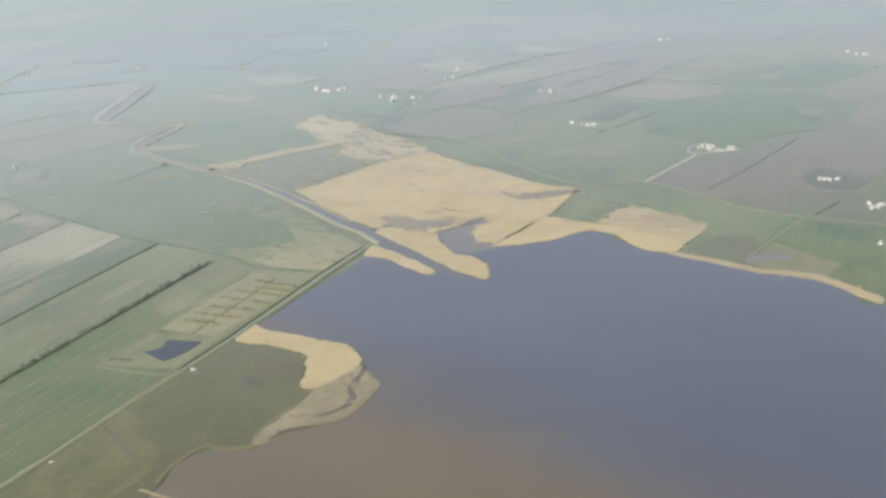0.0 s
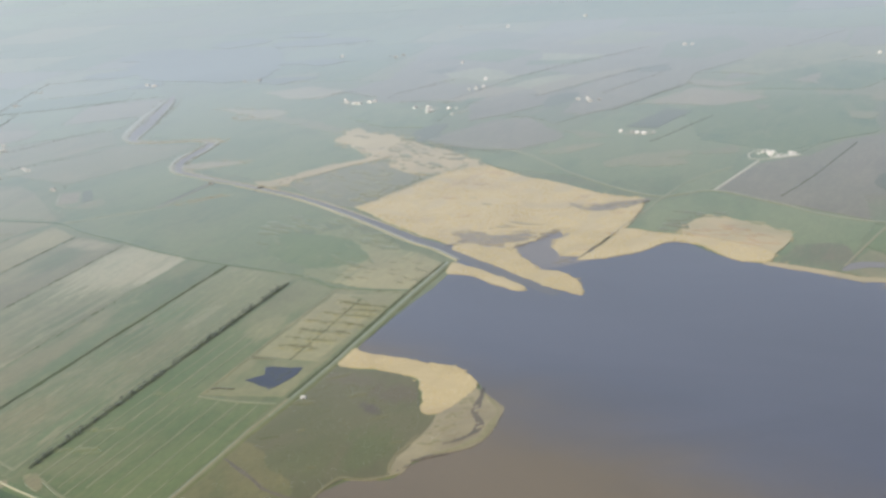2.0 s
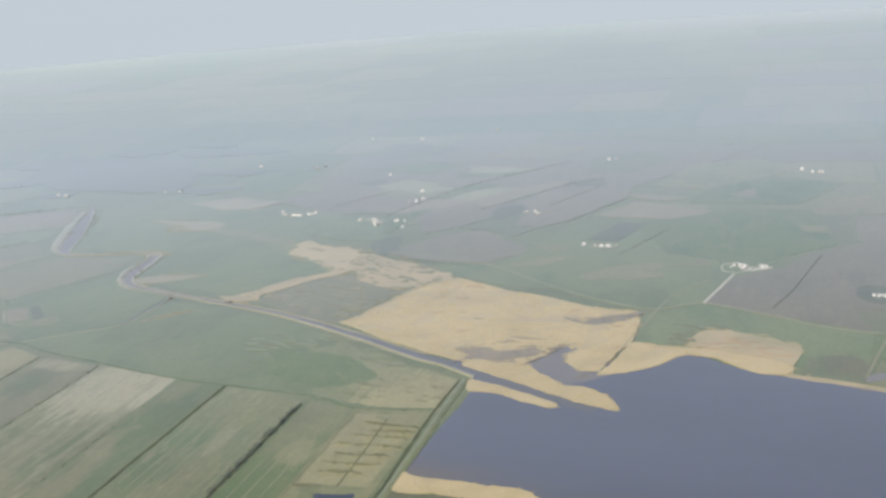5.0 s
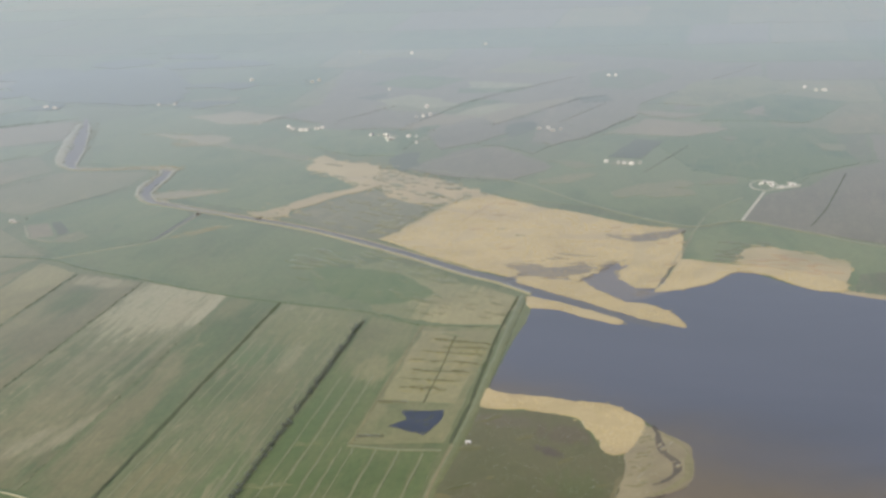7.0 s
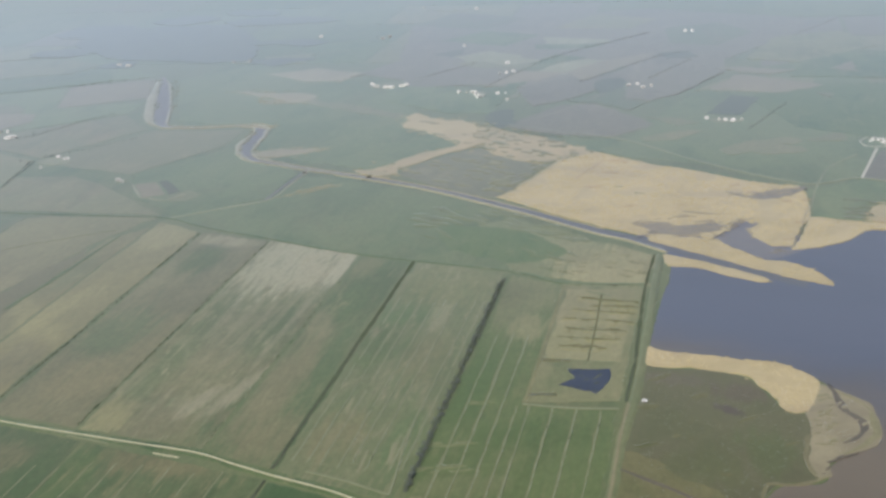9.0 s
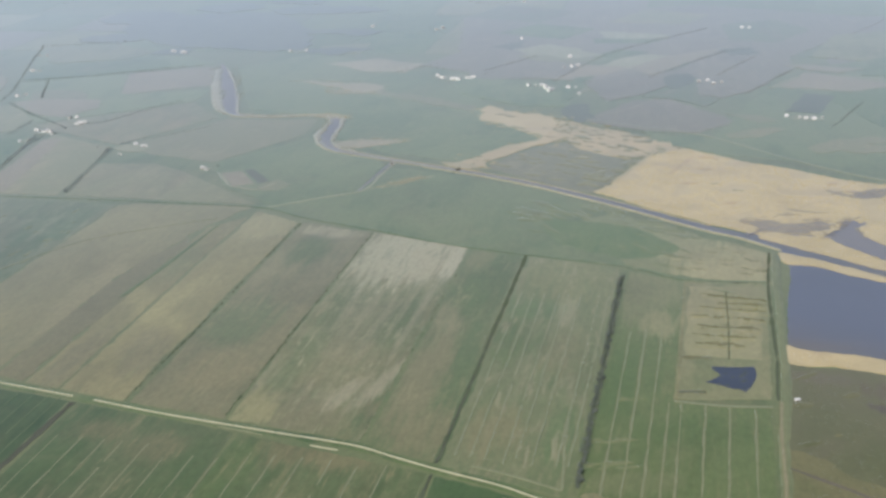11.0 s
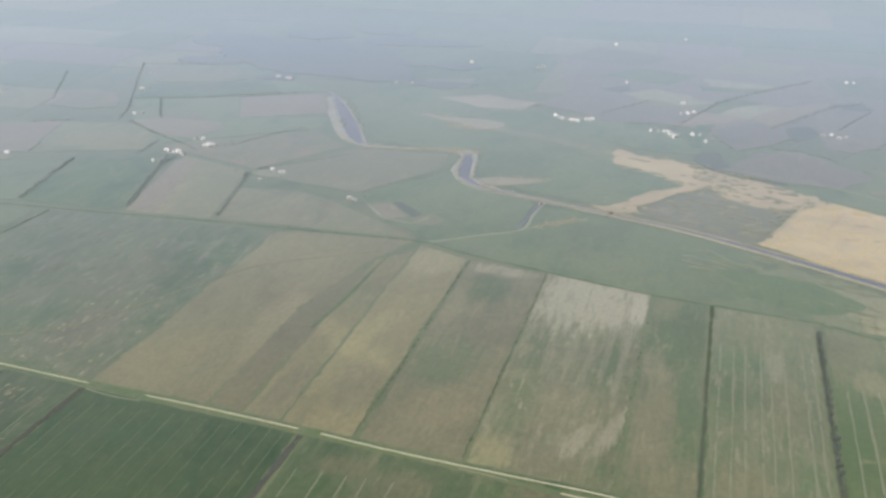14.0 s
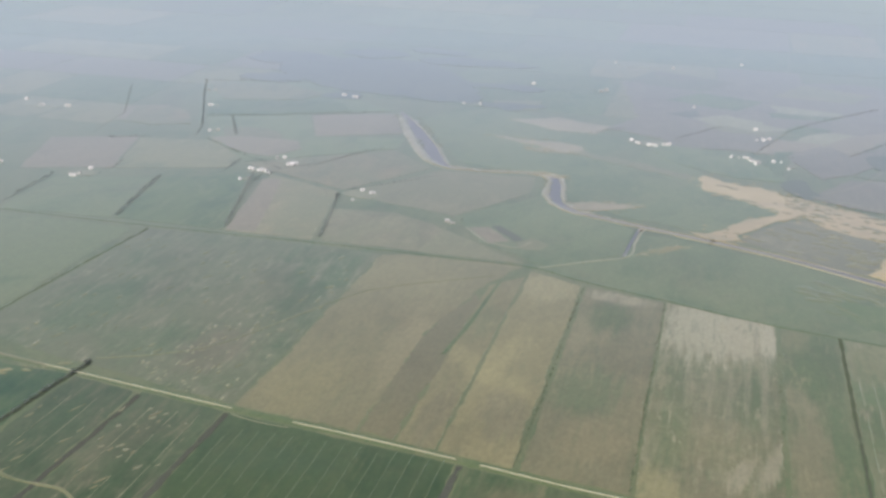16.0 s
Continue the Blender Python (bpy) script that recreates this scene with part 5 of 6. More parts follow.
strip("track", [(-402, 528), (-401.5, 460), (-401, 390)], 1.8, 0.18, M_MARSH_TAN, "pale dry edge of the drained plots", "track", lift=0.03, wobble=0.5)
strip("track", [(-277, 594), (-271, 622), (-267, 650), (-263, 672)], 0.8, 0.6, M_SWAMP, "dark cut track through the reed", "track", lift=0.02, wobble=0.4)
strip("track", [(-420, 720), (-412, 744), (-404, 768)], 1.6, 0.6, M_REED_RED, "faint cut line through the reed", "track", lift=0.02, wobble=0.6)
strip("track", [(-458, 697), (-445, 738), (-432, 778)], 2.2, 0.6, M_REED_PALE, "thin pale edge of the cut reed", "track", lift=0.02, wobble=0.8)
ragged("reed_litter", along([(-377, 690), (-371, 689)], 4, 0.5, 0.6, 1.4, 171, False) + along([(-415, 785), (-408, 786)], 5, 0.6, 0.6, 1.5, 172, False) + along([(-390, 702), (-386, 702)], 3, 0.5, 0.6, 1.2, 173, False), 0.65, M_DARK, "small dark wet gaps in the reed", "litter", 89, 1.8, 5)
ragged("reed_litter", over([(-226, 642), (-222, 662), (-196, 662), (-168, 645), (-168, 622), (-200, 634)], 40, 0.8, 3.2, 420), 0.52, M_REED_RED, "rusty cut reed litter behind the bed", "litter", 420, 2.0, -14)
strip("track", [(-264, 656), (-257, 708), (-246, 754), (-224, 788)], 1.6, 0.21, M_BANK, "faint dry track from the reed to the farm", "track", lift=0.02, wobble=0.8)
strip("lane", [(-510, 872), (-454, 848), (-394, 821), (-333, 764), (-265, 718), (-226, 731), (-180, 706), (-121, 676), (60, 655)], 2.4, 0.2, M_BANK, "green lane above the reed bed", "lane", lift=0.05, wobble=0.6)
strip("track", [(-485, 876), (-455, 915), (-420, 990)], 1.6, 0.2, M_TRACK, "pale track across the ploughed field", "track", lift=0.03)


# ---- ditches ----
def ditch(points, width, label, height=0.08, bed=M_DITCH, lip=M_EDGE):
    """A field ditch: grown-over lips with a dark wet bed between them."""
    root = new("ditch")
    tagged(root, label, "ditch", "field ditches")
    part("bed", ribbon(points, width * 0.5, 0.16, 0.0, False, width * 0.25, 2.0), bed, root)
    for s in (-1, 1):
        off = []
        for k, p in enumerate(points):
            d = Vector(points[min(k + 1, len(points) - 1)]) - Vector(points[max(k - 1, 0)])
            side = Vector((-d.y, d.x)).normalized()
            q = Vector(p) + side * s * width * 0.36
            off.append((q.x, q.y))
        part("lip", ribbon(off, width * 0.40, 0.14, height, False, width * 0.45, 1.4), lip, root, "rank dark growth")
    return root


for points, w in (([(-496, 554), (-496, 320)], 1.7), ([(-437.5, 530), (-436.5, 311)], 1.6), ([(-496, 311), (-497, 200)], 1.4),
                  ([(-891, 396), (-902, 280)], 2.4), ([(-97, 708), (-107, 680)], 1.3), ([(-350, 300), (-334, 306), (-316, 302)], 1.0)):
    ditch(points, w, "dark overgrown field ditch between crop strips")
for points, w in (([(-848, 367), (-852, 200)], 2.6), ([(-798, 361), (-801, 200)], 2.8), ([(-677, 344), (-680, 200)], 2.8)):
    ditch(points, w, "wide dark ditch between the crops south of the road", 0.06, M_DITCH, M_DITCH)
ditch([(-181, 722), (-168, 763), (-147, 856)], 1.4, "grassy ditch across the ploughed field", 0.05, M_EDGE, M_DARK)
DRAINS = (((-390, 510), (-359, 506)), ((-381, 500), (-362, 500)), ((-393, 494), (-360, 492)), ((-395, 483), (-361, 481)), ((-392, 470), (-363, 470)), ((-394, 460), (-366, 459)), ((-394, 450), (-374, 450)))
for k, (a, b) in enumerate(DRAINS):
    ditch([a, b], (1.3, 0.6, 0.8, 0.7, 0.9, 0.8, 0.5)[k], "short dark side ditch in the drained plots", 0.04, M_EDGE, M_MARSH_GREEN)
ditch([(-355.5, 576), (-357, 545), (-357.5, 514), (-356.5, 474), (-355.6, 436), (-356.2, 413), (-356.4, 396)], 1.5, "black wet ditch along the foot of the dike", 0.05, M_DITCH, M_EDGE)
ditch([(-380, 516), (-378.6, 479), (-378, 448), (-378, 434)], 0.8, "narrow dark main ditch in the drained plots", 0.05, M_DITCH, M_EDGE)
ditch([(-970, 613), (-980, 443)], 1.4, "green overgrown field ditch", 0.08, M_EDGE, M_WHEAT)
ditch([(-402, 433), (-386, 434)], 2.6, "rank dark growth beside the pond", 0.1, M_MARSH, M_MARSH_GREEN)
ditch([(-401, 397), (-388, 399)], 2.4, "rank dark growth beside the pond", 0.1, M_DITCH, M_MARSH)


for k, (a, b) in enumerate(DRAINS):
    ragged("dark_grass", along([a, b], 34, 1.0, 0.4, 1.3, 130 + k, False), 0.27, M_MARSH_GREEN, "damp growth along a side ditch", "dark grass", 70 + k, 2.4, -4)
    ragged("dry_grass", along([(a[0], a[1] - 4), (b[0], b[1] - 4)], 16, 1.4, 0.4, 1.2, 330 + k, False), 0.26, M_STRAW, "pale dry streaks between the side ditches", "dry grass", 170 + k, 3.4, -3)


for k, (line, n) in enumerate((([(-652, 592), (-652.5, 520), (-652, 430), (-653, 352)], 130), ([(-599, 583), (-599.5, 470), (-600, 345)], 110), ([(-531.5, 520), (-532, 450), (-533, 335)], 24))):
    ragged("dark_grass", along(line, n, 0.35, 0.30, 0.80, 200 + k, False), 0.25, M_EDGE, "uneven dark grass along a field boundary", "dark grass", 110 + k, 2.6, 90)


# ---- pale wheel tracks in the crops ----
def wheel_tracks(xs, y0, y1, label, width=0.55, keep=0.6, material=M_WHEEL):
    """Each track is one mesh of pale worn stretches with gaps where the crop has closed."""
    rng = random.Random(int(-xs[0]))
    for x in xs:
        bm = bmesh.new()
        y = y0 + rng.uniform(0, 10)
        while y < y1:
            b = min(y1, y + rng.uniform(12, 45))
            if b - y > 6:
                pts = [(x + rng.uniform(-0.2, 0.2), y + (b - y) * k / 3) for k in range(4)]
                piece = ribbon(pts, width * rng.uniform(0.55, 1.15), 0.17, 0.0, True, 0.35, 3.0)
                me = bpy.data.meshes.new("stretch")
                piece.to_mesh(me)
                piece.free()
                bm.from_mesh(me)
                bpy.data.meshes.remove(me)
            if b >= y1:
                break
            y = b + (rng.uniform(2, 14) if rng.random() > keep else -1.0)
        if len(bm.verts):
            tagged(new("wheel_track", mesh_of(bm, "wheel_track", material)), label, "wheel track", "wheel tracks", "structure")


wheel_tracks((-490, -483, -477, -469, -464, -457, -447, -442), 318, 500, "pale bare wheel track through the crop", 0.95, 0.85)
wheel_tracks((-427, -419, -411), 300, 462, "pale bare wheel track through the wheat", 1.0, 1.0)
wheel_tracks((-404, -398.5, -388, -377.5, -366.5), 294, 386, "pale bare wheel track through the wheat", 1.0, 1.0)
wheel_tracks((-790, -784, -776, -768, -759, -750, -742, -733, -725, -716, -708, -700, -692, -685), 180, 348, "pale worn row south of the road", 0.7, 0.7, M_WHEEL_DIM)
wheel_tracks((-668, -656, -645, -636, -624, -612, -600, -589, -576, -565, -553, -540, -528, -516), 180, 315, "pale bare wheel track south of the road", 0.7, 0.6)
wheel_tracks((-836, -822, -810, -880, -866), 180, 356, "pale bare wheel track south of the road", 0.5, 0.4)


# ---- trees ----
def leafy(name_seed, height, spread, clumps):
    """A bush-like tree: tapered forked trunk and a crown of many small leaf clumps."""
    rng = random.Random(name_seed)
    tb = bmesh.new()

    def limb(a, b, r0, r1):
        d = (b - a).normalized()
        s = d.orthogonal().normalized()
        q = d.cross(s)
        rings = []
        for p, r in ((a, r0), (a.lerp(b, 0.5) + s * 0.1 * r0, (r0 + r1) / 2), (b, r1)):
            rings.append([tb.verts.new(p + (s * math.cos(k * 1.2566) + q * math.sin(k * 1.2566)) * r) for k in range(5)])
        for r, t in zip(rings, rings[1:]):
            for k in range(5):
                tb.faces.new((r[k], r[(k + 1) % 5], t[(k + 1) % 5], t[k]))

    fork = Vector((rng.uniform(-0.1, 0.1), rng.uniform(-0.1, 0.1), height * 0.32))
    limb(Vector((0, 0, -0.2)), fork, height * 0.035, height * 0.024)
    tips = []
    for k in range(6):
        a = k * 1.047 + rng.uniform(-0.4, 0.4)
        tip = Vector((math.cos(a) * spread * rng.uniform(0.3, 0.75), math.sin(a) * spread * rng.uniform(0.3, 0.75), height * rng.uniform(0.5, 0.92)))
        limb(fork, tip, height * 0.018, height * 0.006)
        tips.append(tip)
    verts, faces = [], []
    for _ in range(clumps):
        t = rng.choice(tips)
        p = t + Vector((rng.gauss(0, spread * 0.28), rng.gauss(0, spread * 0.28), rng.gauss(-0.04 * height, height * 0.13)))
        p.z = max(p.z, height * 0.14)
        s = height * rng.uniform(0.03, 0.07)
        k = len(verts)
        for _j in range(4):
            v = Vector((rng.gauss(0, 1), rng.gauss(0, 1), rng.gauss(0, 0.7))).normalized() * s
            verts.append(p + v)
        faces += [(k, k + 1, k + 2), (k, k + 2, k + 3), (k + 1, k + 3, k + 2)]
    cm = bpy.data.meshes.new("crown")
    cm.from_pydata(verts, [], faces)
    cm.materials.append(M_LEAF)
    return mesh_of(tb, "trunk", M_BARK), cm


TREES = [leafy(s, h, w, n) for s, h, w, n in ((1, 3.0, 1.3, 240), (2, 3.8, 1.6, 300), (3, 2.4, 1.3, 200), (4, 4.6, 2.0, 340), (5, 1.7, 1.1, 150))]


# the same trees with crowns paled in colour to look hazy
HAZY_TREES = []
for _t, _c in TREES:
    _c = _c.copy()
    _c.materials[0] = M_HAZY_TWIG
    HAZY_TREES.append((_t, _c))


def tree(x, y, label, group, which, scale=1.0, turn=0.0):
    trunk, crown = (TREES if group in ("field tree row", "roadside hedge") else HAZY_TREES)[which]
    root = new("tree")
    tagged(root, label, "tree", group)
    for n, me in (("trunk", trunk), ("crown", crown)):
        o = new(n, me)
        o.parent = root
    root.matrix_world = pose(x, y, 0.05, 0, 0, turn) @ Matrix.Scale(scale, 4)
    return root


def thicket(rows, label, seed, scale=1.0):
    """Far hedge lines, too far off to count: crowns and stems joined into one mesh."""
    rng = random.Random(seed)
    verts, faces = [], []
    for a, b, step in rows:
        a, b = Vector(a), Vector(b)
        n = max(1, int((b - a).length / step))
        for k in range(n + 1):
            p = a.lerp(b, k / n)
            trunk, crown = TREES[rng.choice((0, 1, 2, 4))]
            m = pose(p.x + rng.uniform(-1, 1), p.y + rng.uniform(-1, 1), 0.05, 0, 0, rng.uniform(0, 360)) @ Matrix.Scale(scale * rng.uniform(0.7, 1.2), 4)
            for me in (trunk, crown):
                o = len(verts)
                verts += [m @ v.co for v in me.vertices]
                faces += [[o + i for i in f.vertices] for f in me.polygons]
    me = bpy.data.meshes.new("hedge")
    me.from_pydata(verts, [], faces)
    me.materials.append(M_HAZY_TWIG)
    return tagged(new("hedge", me), label, "hedge", "", "stuff")


def tree_row(a, b, step, label, group, kinds, scale=1.0, seed=1, stray=0.5):
    rng = random.Random(seed)
    a, b = Vector(a), Vector(b)
    n = max(1, int((b - a).length / step))
    for k in range(n + 1):
        if rng.random() < 0.08:
            continue
        p = a.lerp(b, k / n)
        tree(p.x + rng.uniform(-stray, stray), p.y + rng.uniform(-stray, stray), label, group, rng.choice(kinds), scale * rng.uniform(0.75, 1.2), rng.uniform(0, 360))


tree_row((-437.3, 531), (-436.2, 312), 1.05, "dark leafless-looking tree in the long field row", "field tree row", (0, 2, 2, 4, 4), 0.86, 3, 1.5)
tree_row((-891, 395), (-900, 300), 1.4, "dark shrub in the thick roadside hedge", "roadside hedge", (0, 2, 4), 0.9, 4, 0.9)


def hedge(points, label, seed, scale=0.55, step=1.7):
    thicket([(p, q, step) for p, q in zip(points, points[1:])], label, seed, scale)


for k, line in enumerate(([(-869, 742), (-846, 632)], [(-956, 775), (-919, 633)], [(-1027, 740), (-1006, 633)], [(-1111, 718), (-1105, 640)])):
    hedge(line, "dark leafless windbreak between the far fields, paled for haze", 5 + k, 0.6, 1.8)
for k, line in enumerate(([(-1157, 866), (-1167, 943), (-1231, 1079)], [(-1135, 846), (-1099, 863)], [(-1059, 881), (-1073, 926), (-1100, 987), (-1134, 1062), (-1166, 1139)], [(-1168, 1138), (-1120, 1151), (-1075, 1167)],
                          [(-1084, 960), (-1032, 988), (-978, 1011), (-923, 1049)], [(-1048, 878), (-1003, 841), (-966, 816), (-939, 796)], [(-938, 802), (-915, 823), (-897, 866), (-878, 897)], [(-983, 772), (-984, 811)],
                          [(-1020, 710), (-1026, 744)], [(-1075, 751), (-1079, 777)], [(-1025, 898), (-1059, 968)], [(-866, 755), (-839, 783), (-811, 817)], [(-947, 737), (-948, 772)])):
    hedge(line, "dark hedge along a far farm lane", 40 + k, 0.32 if k == 0 else 0.45, 1.6)
for k, line in enumerate(([(-300, 854), (-268, 937)], [(-363, 967), (-321, 1057)], [(-542, 999), (-506, 1115), (-465, 1184), (-405, 1263)], [(-455, 1018), (-387, 1136), (-357, 1160)], [(-391, 1031), (-355, 1116)], [(-618, 1037), (-574, 1110)],
                          [(-488, 843), (-456, 833), (-415, 822)], [(-706, 1027), (-672, 1065)])):
    hedge(line, "thin dark hedge between far ploughed fields", 60 + k, 0.42, 1.5)

# dark planted blocks and far woods
land("plantation", [(-334, 903), (-314, 967), (-289, 959), (-307, 898)], 0.26, M_DARK, "dark block of young plantation behind a farm", "plantation", fray=1.5, kind="stuff")
land("plantation", [(-519, 881), (-516, 908), (-499, 914), (-495, 876), (-503, 861)], 0.26, M_DARK, "dark rough plot beside the pasture", "plantation", smooth=True, fray=2, kind="stuff")
land("plantation", [(-440, 1007), (-436, 1030), (-415, 1035), (-414, 997), (-430, 975)], 0.26, M_DARK, "dark planted ground round a far farm", "plantation", smooth=True, fray=3, kind="stuff")
land("plantation", [(-127, 757), (-118, 777), (-88, 754), (-97, 732), (-119, 739)], 0.24, M_DARK, "dark ground of a tree-ringed farm", "plantation", smooth=True, fray=2, kind="stuff")
WOODS = [(-1111, 1231), (-1130, 1290), (-1060, 1350), (-985, 1368), (-930, 1340), (-868, 1235), (-833, 1135), (-880, 1115), (-950, 1140), (-1000, 1142), (-1060, 1180)]
land("woodland", WOODS, 0.27, M_WOOD, "dark far woodland beyond the river", "woodland", fray=14, kind="stuff")
rng = random.Random(77)
for x, y, r in ((-1130, 1330, 60), (-1040, 1400, 50), (-900, 1380, 55), (-830, 1230, 36), (-1100, 1190, 40), (-800, 1130, 30), (-985, 1110, 26), (-950, 1450, 40)):
    blob = [(x + r * rng.uniform(0.6, 1.6) * math.cos(k * 0.785), y + r * rng.uniform(0.4, 0.9) * math.sin(k * 0.785)) for k in range(8)]
    land("woodland", blob, 0.27, M_WOOD, "outlying scrub of the far woodland", "woodland", smooth=True, fray=10, kind="stuff")


# ---- farms ----
def box(bm, x0, x1, y0, y1, z0, z1):
    v = [bm.verts.new(c) for c in ((x0, y0, z0), (x1, y0, z0), (x1, y1, z0), (x0, y1, z0), (x0, y0, z1), (x1, y0, z1), (x1, y1, z1), (x0, y1, z1))]
    for f in ((0, 3, 2, 1), (4, 5, 6, 7), (0, 1, 5, 4), (1, 2, 6, 5), (2, 3, 7, 6), (3, 0, 4, 7)):
        bm.faces.new([v[k] for k in f])


def building(name, length, depth, eave, ridge, wall, roof, label, category, windows=3, chimney=True):
    """A gabled farm building with walls, roof slabs, door, windows and chimney."""
    root = new(name)
    tagged(root, label, category)
    hx, hy = length / 2, depth / 2
    bm = bmesh.new()
    a = [bm.verts.new((x, y, z)) for x in (-hx, hx) for y, z in ((-hy, -0.2), (hy, -0.2), (hy, eave), (0, ridge), (-hy, eave))]
    bm.faces.new((a[4], a[3], a[2], a[1], a[0]))
    bm.faces.new((a[5], a[6], a[7], a[8], a[9]))
    for j in (0, 1, 4):
        k = (j + 1) % 5
        bm.faces.new((a[j], a[k], a[5 + k], a[5 + j]))
    bmesh.ops.recalc_face_normals(bm, faces=bm.faces)
    part("wall", bm, wall, root)
    for s in (-1, 1):
        bm = bmesh.new()
        o = 0.3
        slope = (ridge - eave) / hy
        pts = [(-hx - o, 0, ridge + 0.12), (hx + o, 0, ridge + 0.12), (hx + o, s * (hy + o), eave - o * slope + 0.12), (-hx - o, s * (hy + o), eave - o * slope + 0.12)]
        up = [bm.verts.new(p) for p in pts]
        dn = [bm.verts.new((p[0], p[1], p[2] - 0.14)) for p in pts]
        bm.faces.new(up)
        bm.faces.new(list(reversed(dn)))
        for k in range(4):
            j = (k + 1) % 4
            bm.faces.new((up[k], dn[k], dn[j], up[j]))
        bmesh.ops.recalc_face_normals(bm, faces=bm.faces)
        part("roof", bm, roof, root)
    if chimney:
        bm = bmesh.new()
        box(bm, hx * 0.4, hx * 0.4 + 0.5, -0.3, 0.3, ridge - 0.4, ridge + 0.7)
        part("chimney", bm, M_TILE, root)
    bm = bmesh.new()
    w = 0.5 if chimney else 1.2
    box(bm, -w, w, -hy - 0.06, -hy + 0.05, 0.0, min(2.0, eave * 0.85))
    part("door", bm, M_TIMBER, root)
    for k in range(windows):
        x = -hx + length * (k + 0.5) / windows
        if abs(x) < 0.9:
            x += 1.4
        bm = bmesh.new()
        box(bm, x - 0.4, x + 0.4, -hy - 0.05, -hy + 0.05, eave * 0.4, eave * 0.8)
        f = part("window", bm, M_TIMBER, root)
        bm = bmesh.new()
        box(bm, x - 0.33, x + 0.33, -hy - 0.07, -hy - 0.02, eave * 0.44, eave * 0.76)
        part("pane", bm, M_PANE, f)
    return root


KINDS = {
    "h": building("farmhouse", 6.5, 4.2, 2.2, 3.9, M_LIME, M_TILE, "whitewashed farmhouse with a weathered tile roof", "house"),
    "b": building("barn", 11.0, 4.6, 2.4, 3.8, M_LIME, M_SHEET, "long whitewashed barn with a pale sheet roof", "barn", 4, False),
    "s": building("shed", 4.5, 3.2, 1.9, 2.8, M_LIME, M_SHEET, "small white shed with a pale roof", "shed", 1, False),
    "l": building("barn", 22.0, 6.0, 2.6, 4.2, M_LIME, M_SHEET, "very long white barn with a pale sheet roof", "barn", 8, False),
    "g": building("barn", 7.5, 4.6, 2.2, 3.6, M_CONCRETE, M_SHEET, "grey farm barn with a pale sheet roof", "barn", 2, False),
}
USED = set()


def put(kind, x, y, turn, scale=1.0):
    m = pose(x, y, 0.12, 0, 0, turn) @ Matrix.Scale(0.52 * scale, 4)
    if kind not in USED:
        USED.add(kind)
        KINDS[kind].matrix_world = m
        return KINDS[kind]
    src = KINDS[kind]
    ob = copy_thing(src, m)
    ob.matrix_basis = m
    return ob


def farm(spots, turn, seed, trees=5, scale=1.0, yard=True):
    """One farmstead: buildings at their spots, a pale yard and some trees round it."""
    rng = random.Random(seed)
    cx = sum(p[1] for p in spots) / len(spots)
    cy = sum(p[2] for p in spots) / len(spots)
    r = max(6.0, max(math.hypot(p[1] - cx, p[2] - cy) for p in spots) + 4)
    if yard:
        pts = [(cx + r * math.cos(k) * rng.uniform(0.6, 0.9), cy + 0.7 * r * math.sin(k) * rng.uniform(0.6, 0.9)) for k in (0, 1.05, 2.1, 3.14, 4.2, 5.24)]
        land("yard", pts, 0.18, M_BANK, "trodden grassy farmyard", "yard", smooth=True, fray=1.0)
    for k, x, y in spots:
        put(k, x, y, turn + rng.choice((0, 0, 90)) + rng.uniform(-6, 6), scale * rng.uniform(0.85, 1.15))
    for _ in range(1 if trees > 3 else 0):
        a, d = rng.uniform(0, 6.28), r * rng.uniform(0.9, 1.5)
        tree(cx + d * math.cos(a), cy + 0.6 * d * math.sin(a) + 3, "dark bare tree beside a farmyard, paled for haze", "farmyard trees", rng.choice((0, 2, 4)), rng.uniform(0.6, 0.9), rng.uniform(0, 360))


farm([("h", -854, 757), ("b", -844, 752), ("s", -853, 728)], 20, 1, 9)
farm([("h", -960, 755), ("s", -954, 760)], 30, 31, 4)
farm([("b", -963, 788), ("b", -955, 787), ("s", -944, 779)], -25, 2, 8)
farm([("g", -957, 831), ("h", -951, 834), ("b", -940, 814), ("h", -936, 813)], 10, 3, 7)
farm([("h", -1056, 905), ("s", -1050, 912)], 20, 4, 5)
farm([("b", -1104, 1013), ("s", -1096, 1013)], 0, 5, 4)
farm([("s", -1140, 1087), ("h", -1132, 1088)], 0, 6, 3)
farm([("s", -764, 696), ("g", -769, 700)], 15, 7, 4, 0.9)
farm([("h", -659, 1015), ("b", -652, 1006), ("b", -626, 1006), ("h", -622, 1010)], -12, 8, 4, 1.05)
put("l", -638, 1001, -12, 0.95)
put("l", -540, 968, -38, 0.7)
put("b", -935, 816, 20, 1.1)
put("b", -951, 786, -12, 1.1)
farm([("h", -563, 980), ("s", -556, 980), ("b", -549, 980), ("b", -540, 961), ("h", -545, 970)], -25, 9, 3)
farm([("h", -525, 974), ("s", -518, 976), ("h", -512, 952)], 10, 10, 6)
farm([("h", -540, 1107), ("b", -533, 1063), ("h", -527, 1068), ("s", -539, 1058)], 20, 11, 3, 1.0)
farm([("g", -407, 1006), ("h", -399, 1010), ("g", -393, 998), ("s", -386, 1004)], 5, 12, 12)
farm([("h", -333, 887), ("g", -323, 885), ("h", -318, 882), ("h", -312, 880), ("s", -305, 884)], 0, 13, 8)
farm([("b", -204, 825), ("s", -212, 822), ("g", -190, 825)], 0, 14, 4, 0.9, False)
farm([("h", -116, 753), ("b", -111, 751), ("h", -105, 753)], 0, 15, 10, 0.9)
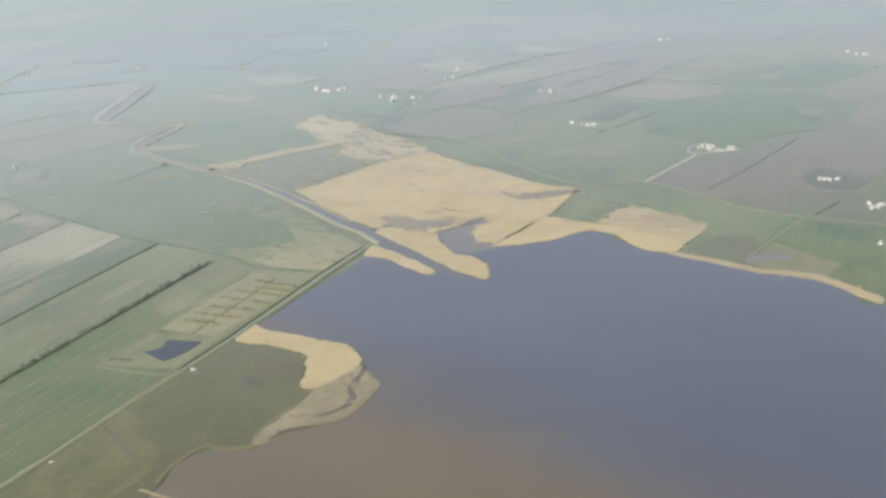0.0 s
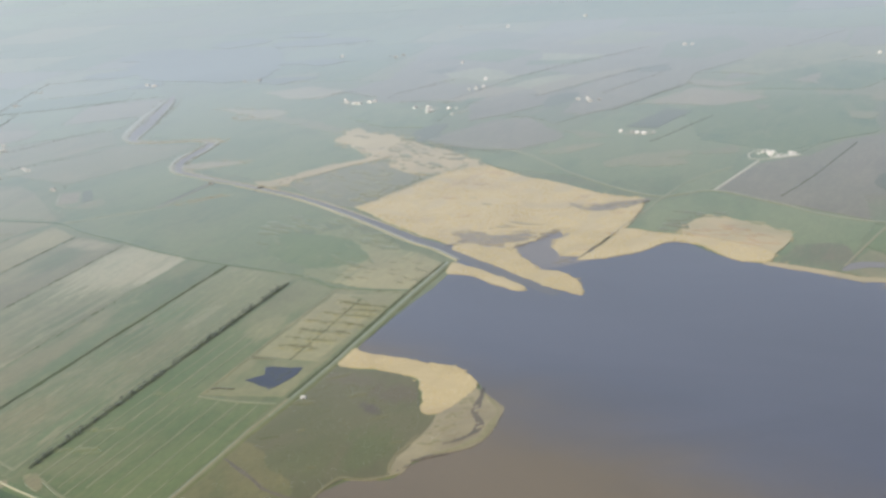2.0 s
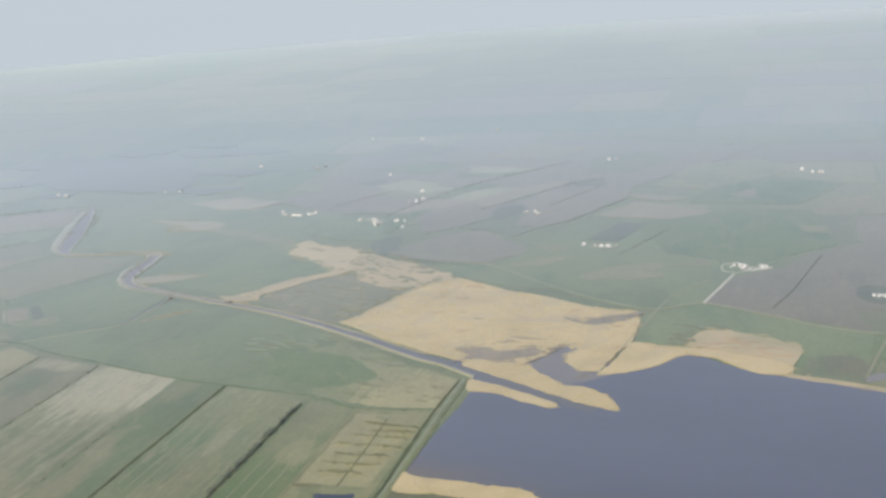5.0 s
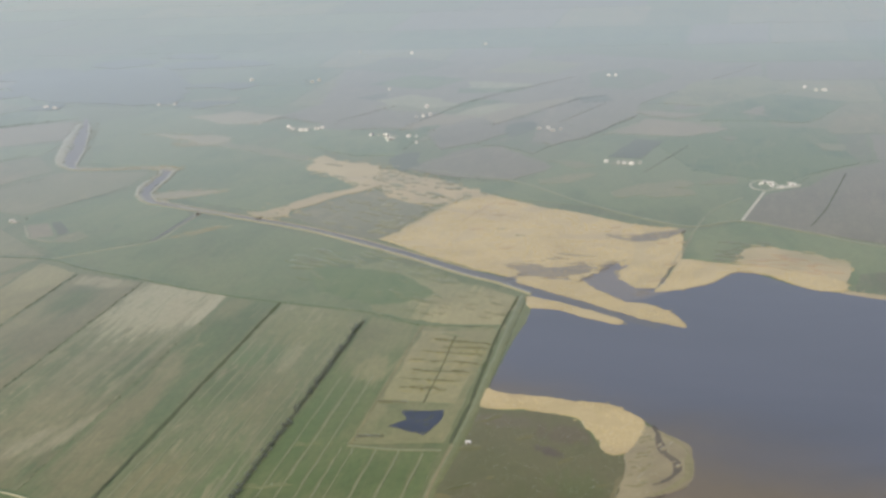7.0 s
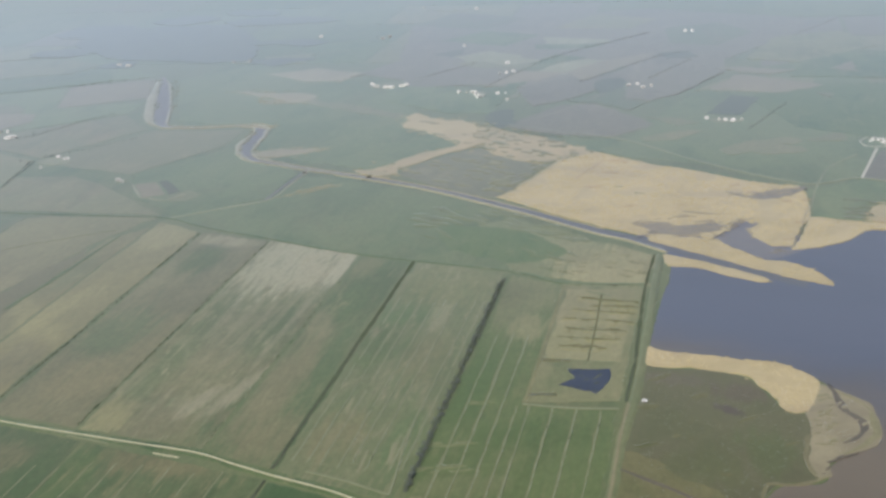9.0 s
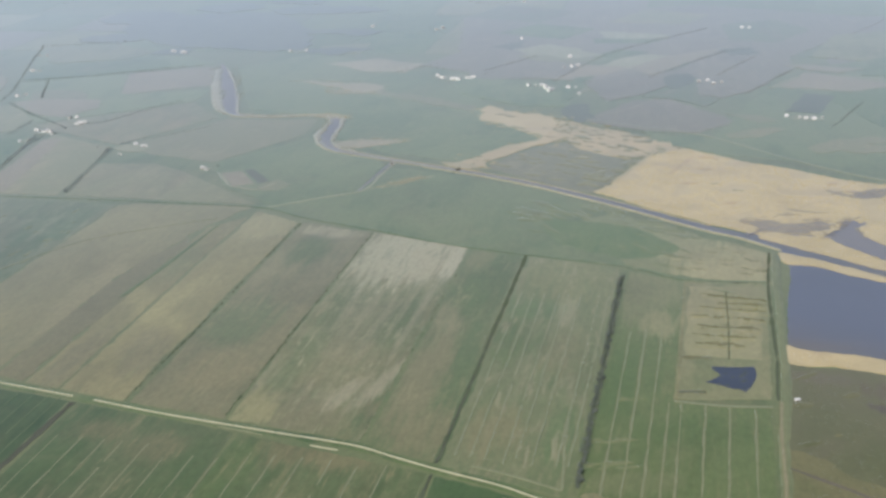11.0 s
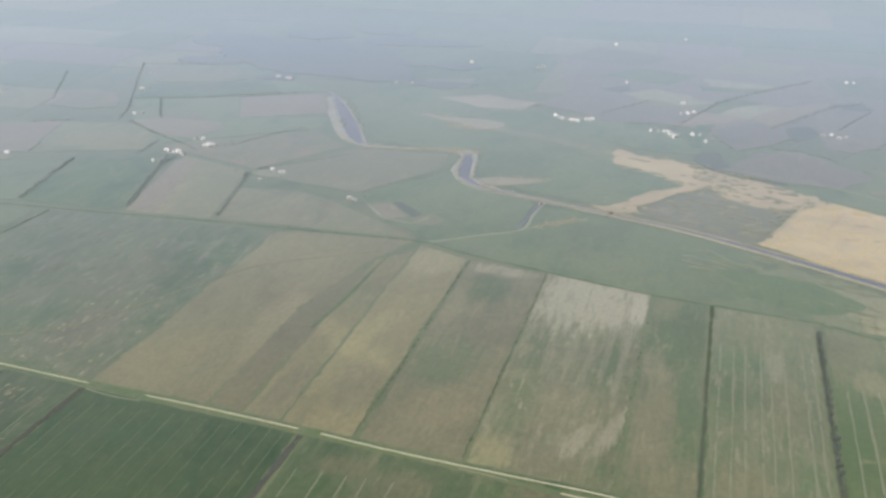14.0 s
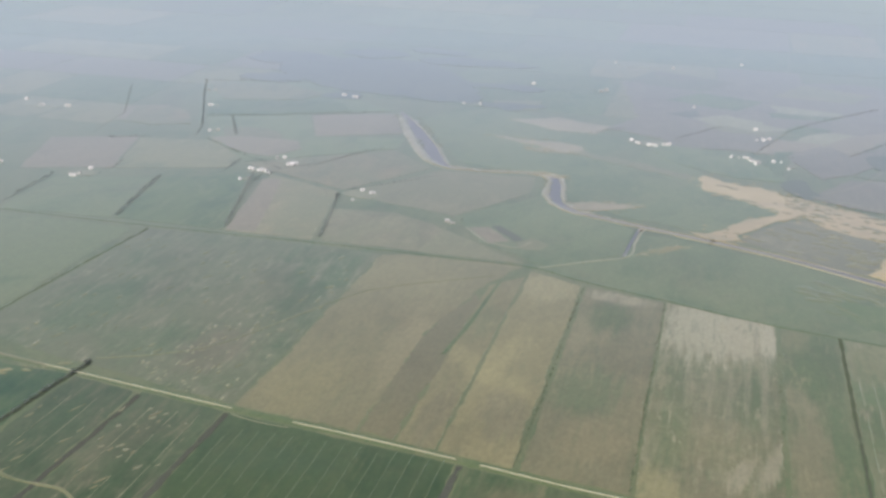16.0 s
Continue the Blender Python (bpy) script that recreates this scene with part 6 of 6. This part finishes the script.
farm([("h", -80, 705), ("b", -76, 697), ("h", -73, 702)], 20, 16, 5)
farm([("h", -66, 635), ("s", -60, 638)], 0, 17, 3, 0.8)
farm([("b", -147, 1178), ("b", -139, 1176), ("h", -157, 1192)], 0, 18, 4, 1.0)
farm([("h", -366, 1268), ("h", -358, 1270)], 0, 19, 2, 1.0)
farm([("h", -555, 1510)], 0, 20, 2, 1.0)
farm([("h", -720, 1464), ("h", -643, 1445)], 0, 21, 2, 1.0)
farm([("h", -853, 1124), ("b", -835, 1128)], 0, 22, 4, 1.0)
farm([("b", -974, 1110), ("b", -989, 1116)], 0, 23, 3, 1.0)
farm([("h", -799, 1267)], 0, 24, 2, 1.0)
farm([("g", -716, 1250), ("g", -711, 1262)], 30, 25, 4, 1.0)
farm([("h", -606, 1200)], 0, 26, 3, 1.0)
farm([("b", -1093, 719), ("s", -1091, 726), ("h", -1090, 743)], 10, 27, 5)
farm([("h", -1172, 737)], 10, 28, 3)
farm([("h", -1295, 969), ("b", -1265, 950), ("b", -1238, 955)], 10, 29, 5, 1.0)

# the farm with a pale ring road
strip("yard_ring", [(-216, 810), (-219, 822), (-213, 833), (-206, 832), (-199, 822), (-200, 812), (-208, 807), (-216, 810)], 1.2, 0.26, M_YARD, "pale chalky ring road round a farmyard", "yard", lift=0.04, wobble=0.4)
land("yard", [(-199, 818), (-184, 823), (-183, 819), (-198, 812)], 0.24, M_YARD, "pale chalky yard beside a farm", "yard", smooth=True, fray=0.6)

put("b", -209, 827, 70, 0.9)
put("h", -203, 817, 10, 0.9)
put("s", -196, 817, 10, 0.9)
put("b", -188, 822, 15, 0.8)

# small things near the water
put("s", -348.3, 396.8, 10, 0.95)
put("s", -440.8, 289.3, 60, 0.9)
put("s", -351.3, 305.2, 15, 0.6)


def sluice(x, y, turn):
    root = new("sluice")
    tagged(root, "small concrete sluice where a ditch meets the river", "sluice")
    for s in (-1, 1):
        bm = bmesh.new()
        box(bm, s * 1.4 - 0.25, s * 1.4 + 0.25, -1.2, 1.2, 0, 1.3)
        part("pier", bm, M_CONCRETE, root)
    bm = bmesh.new()
    box(bm, -1.8, 1.8, -0.4, 0.4, 1.32, 1.5)
    part("deck", bm, M_CONCRETE, root)
    bm = bmesh.new()
    box(bm, -1.1, 1.1, -0.06, 0.06, 0.1, 1.28)
    part("gate", bm, M_TIMBER, root)
    root.matrix_world = pose(x, y, 0.1, 0, 0, turn)


sluice(-626, 724, 20)


def bridge(x, y, turn):
    """A low dark field bridge on two trestles, with railings."""
    root = new("bridge")
    tagged(root, "low dark timber field bridge over the canal", "bridge")
    bm = bmesh.new()
    box(bm, -4.2, 4.2, -1.0, 1.0, 1.0, 1.2)
    part("deck", bm, M_TIMBER, root)
    for s in (-1, 1):
        bm = bmesh.new()
        box(bm, -4.2, 4.2, s * 0.95 - 0.05, s * 0.95 + 0.05, 1.75, 1.85)
        part("railing", bm, M_TIMBER, root)
        for k in range(5):
            bm = bmesh.new()
            box(bm, -4.0 + 2.0 * k - 0.06, -4.0 + 2.0 * k + 0.06, s * 0.95 - 0.04, s * 0.95 + 0.04, 1.2, 1.75)
            part("post", bm, M_TIMBER, root)
        bm = bmesh.new()
        box(bm, s * 1.6 - 0.12, s * 1.6 + 0.12, -0.9, 0.9, -0.2, 1.0)
        part("trestle", bm, M_TIMBER, root)
    root.matrix_world = pose(x, y, 0.1, 0, 0, turn) @ Matrix.Scale(0.6, 4)


bridge(-573, 715, 65)
ragged("dark_grass", along([(-572, 722), (-575, 709)], 8, 0.8, 0.5, 1.1, 401, False), 0.34, M_DITCH, "dark scrub at the bridge ends", "dark grass", 401, 1.4, 65)
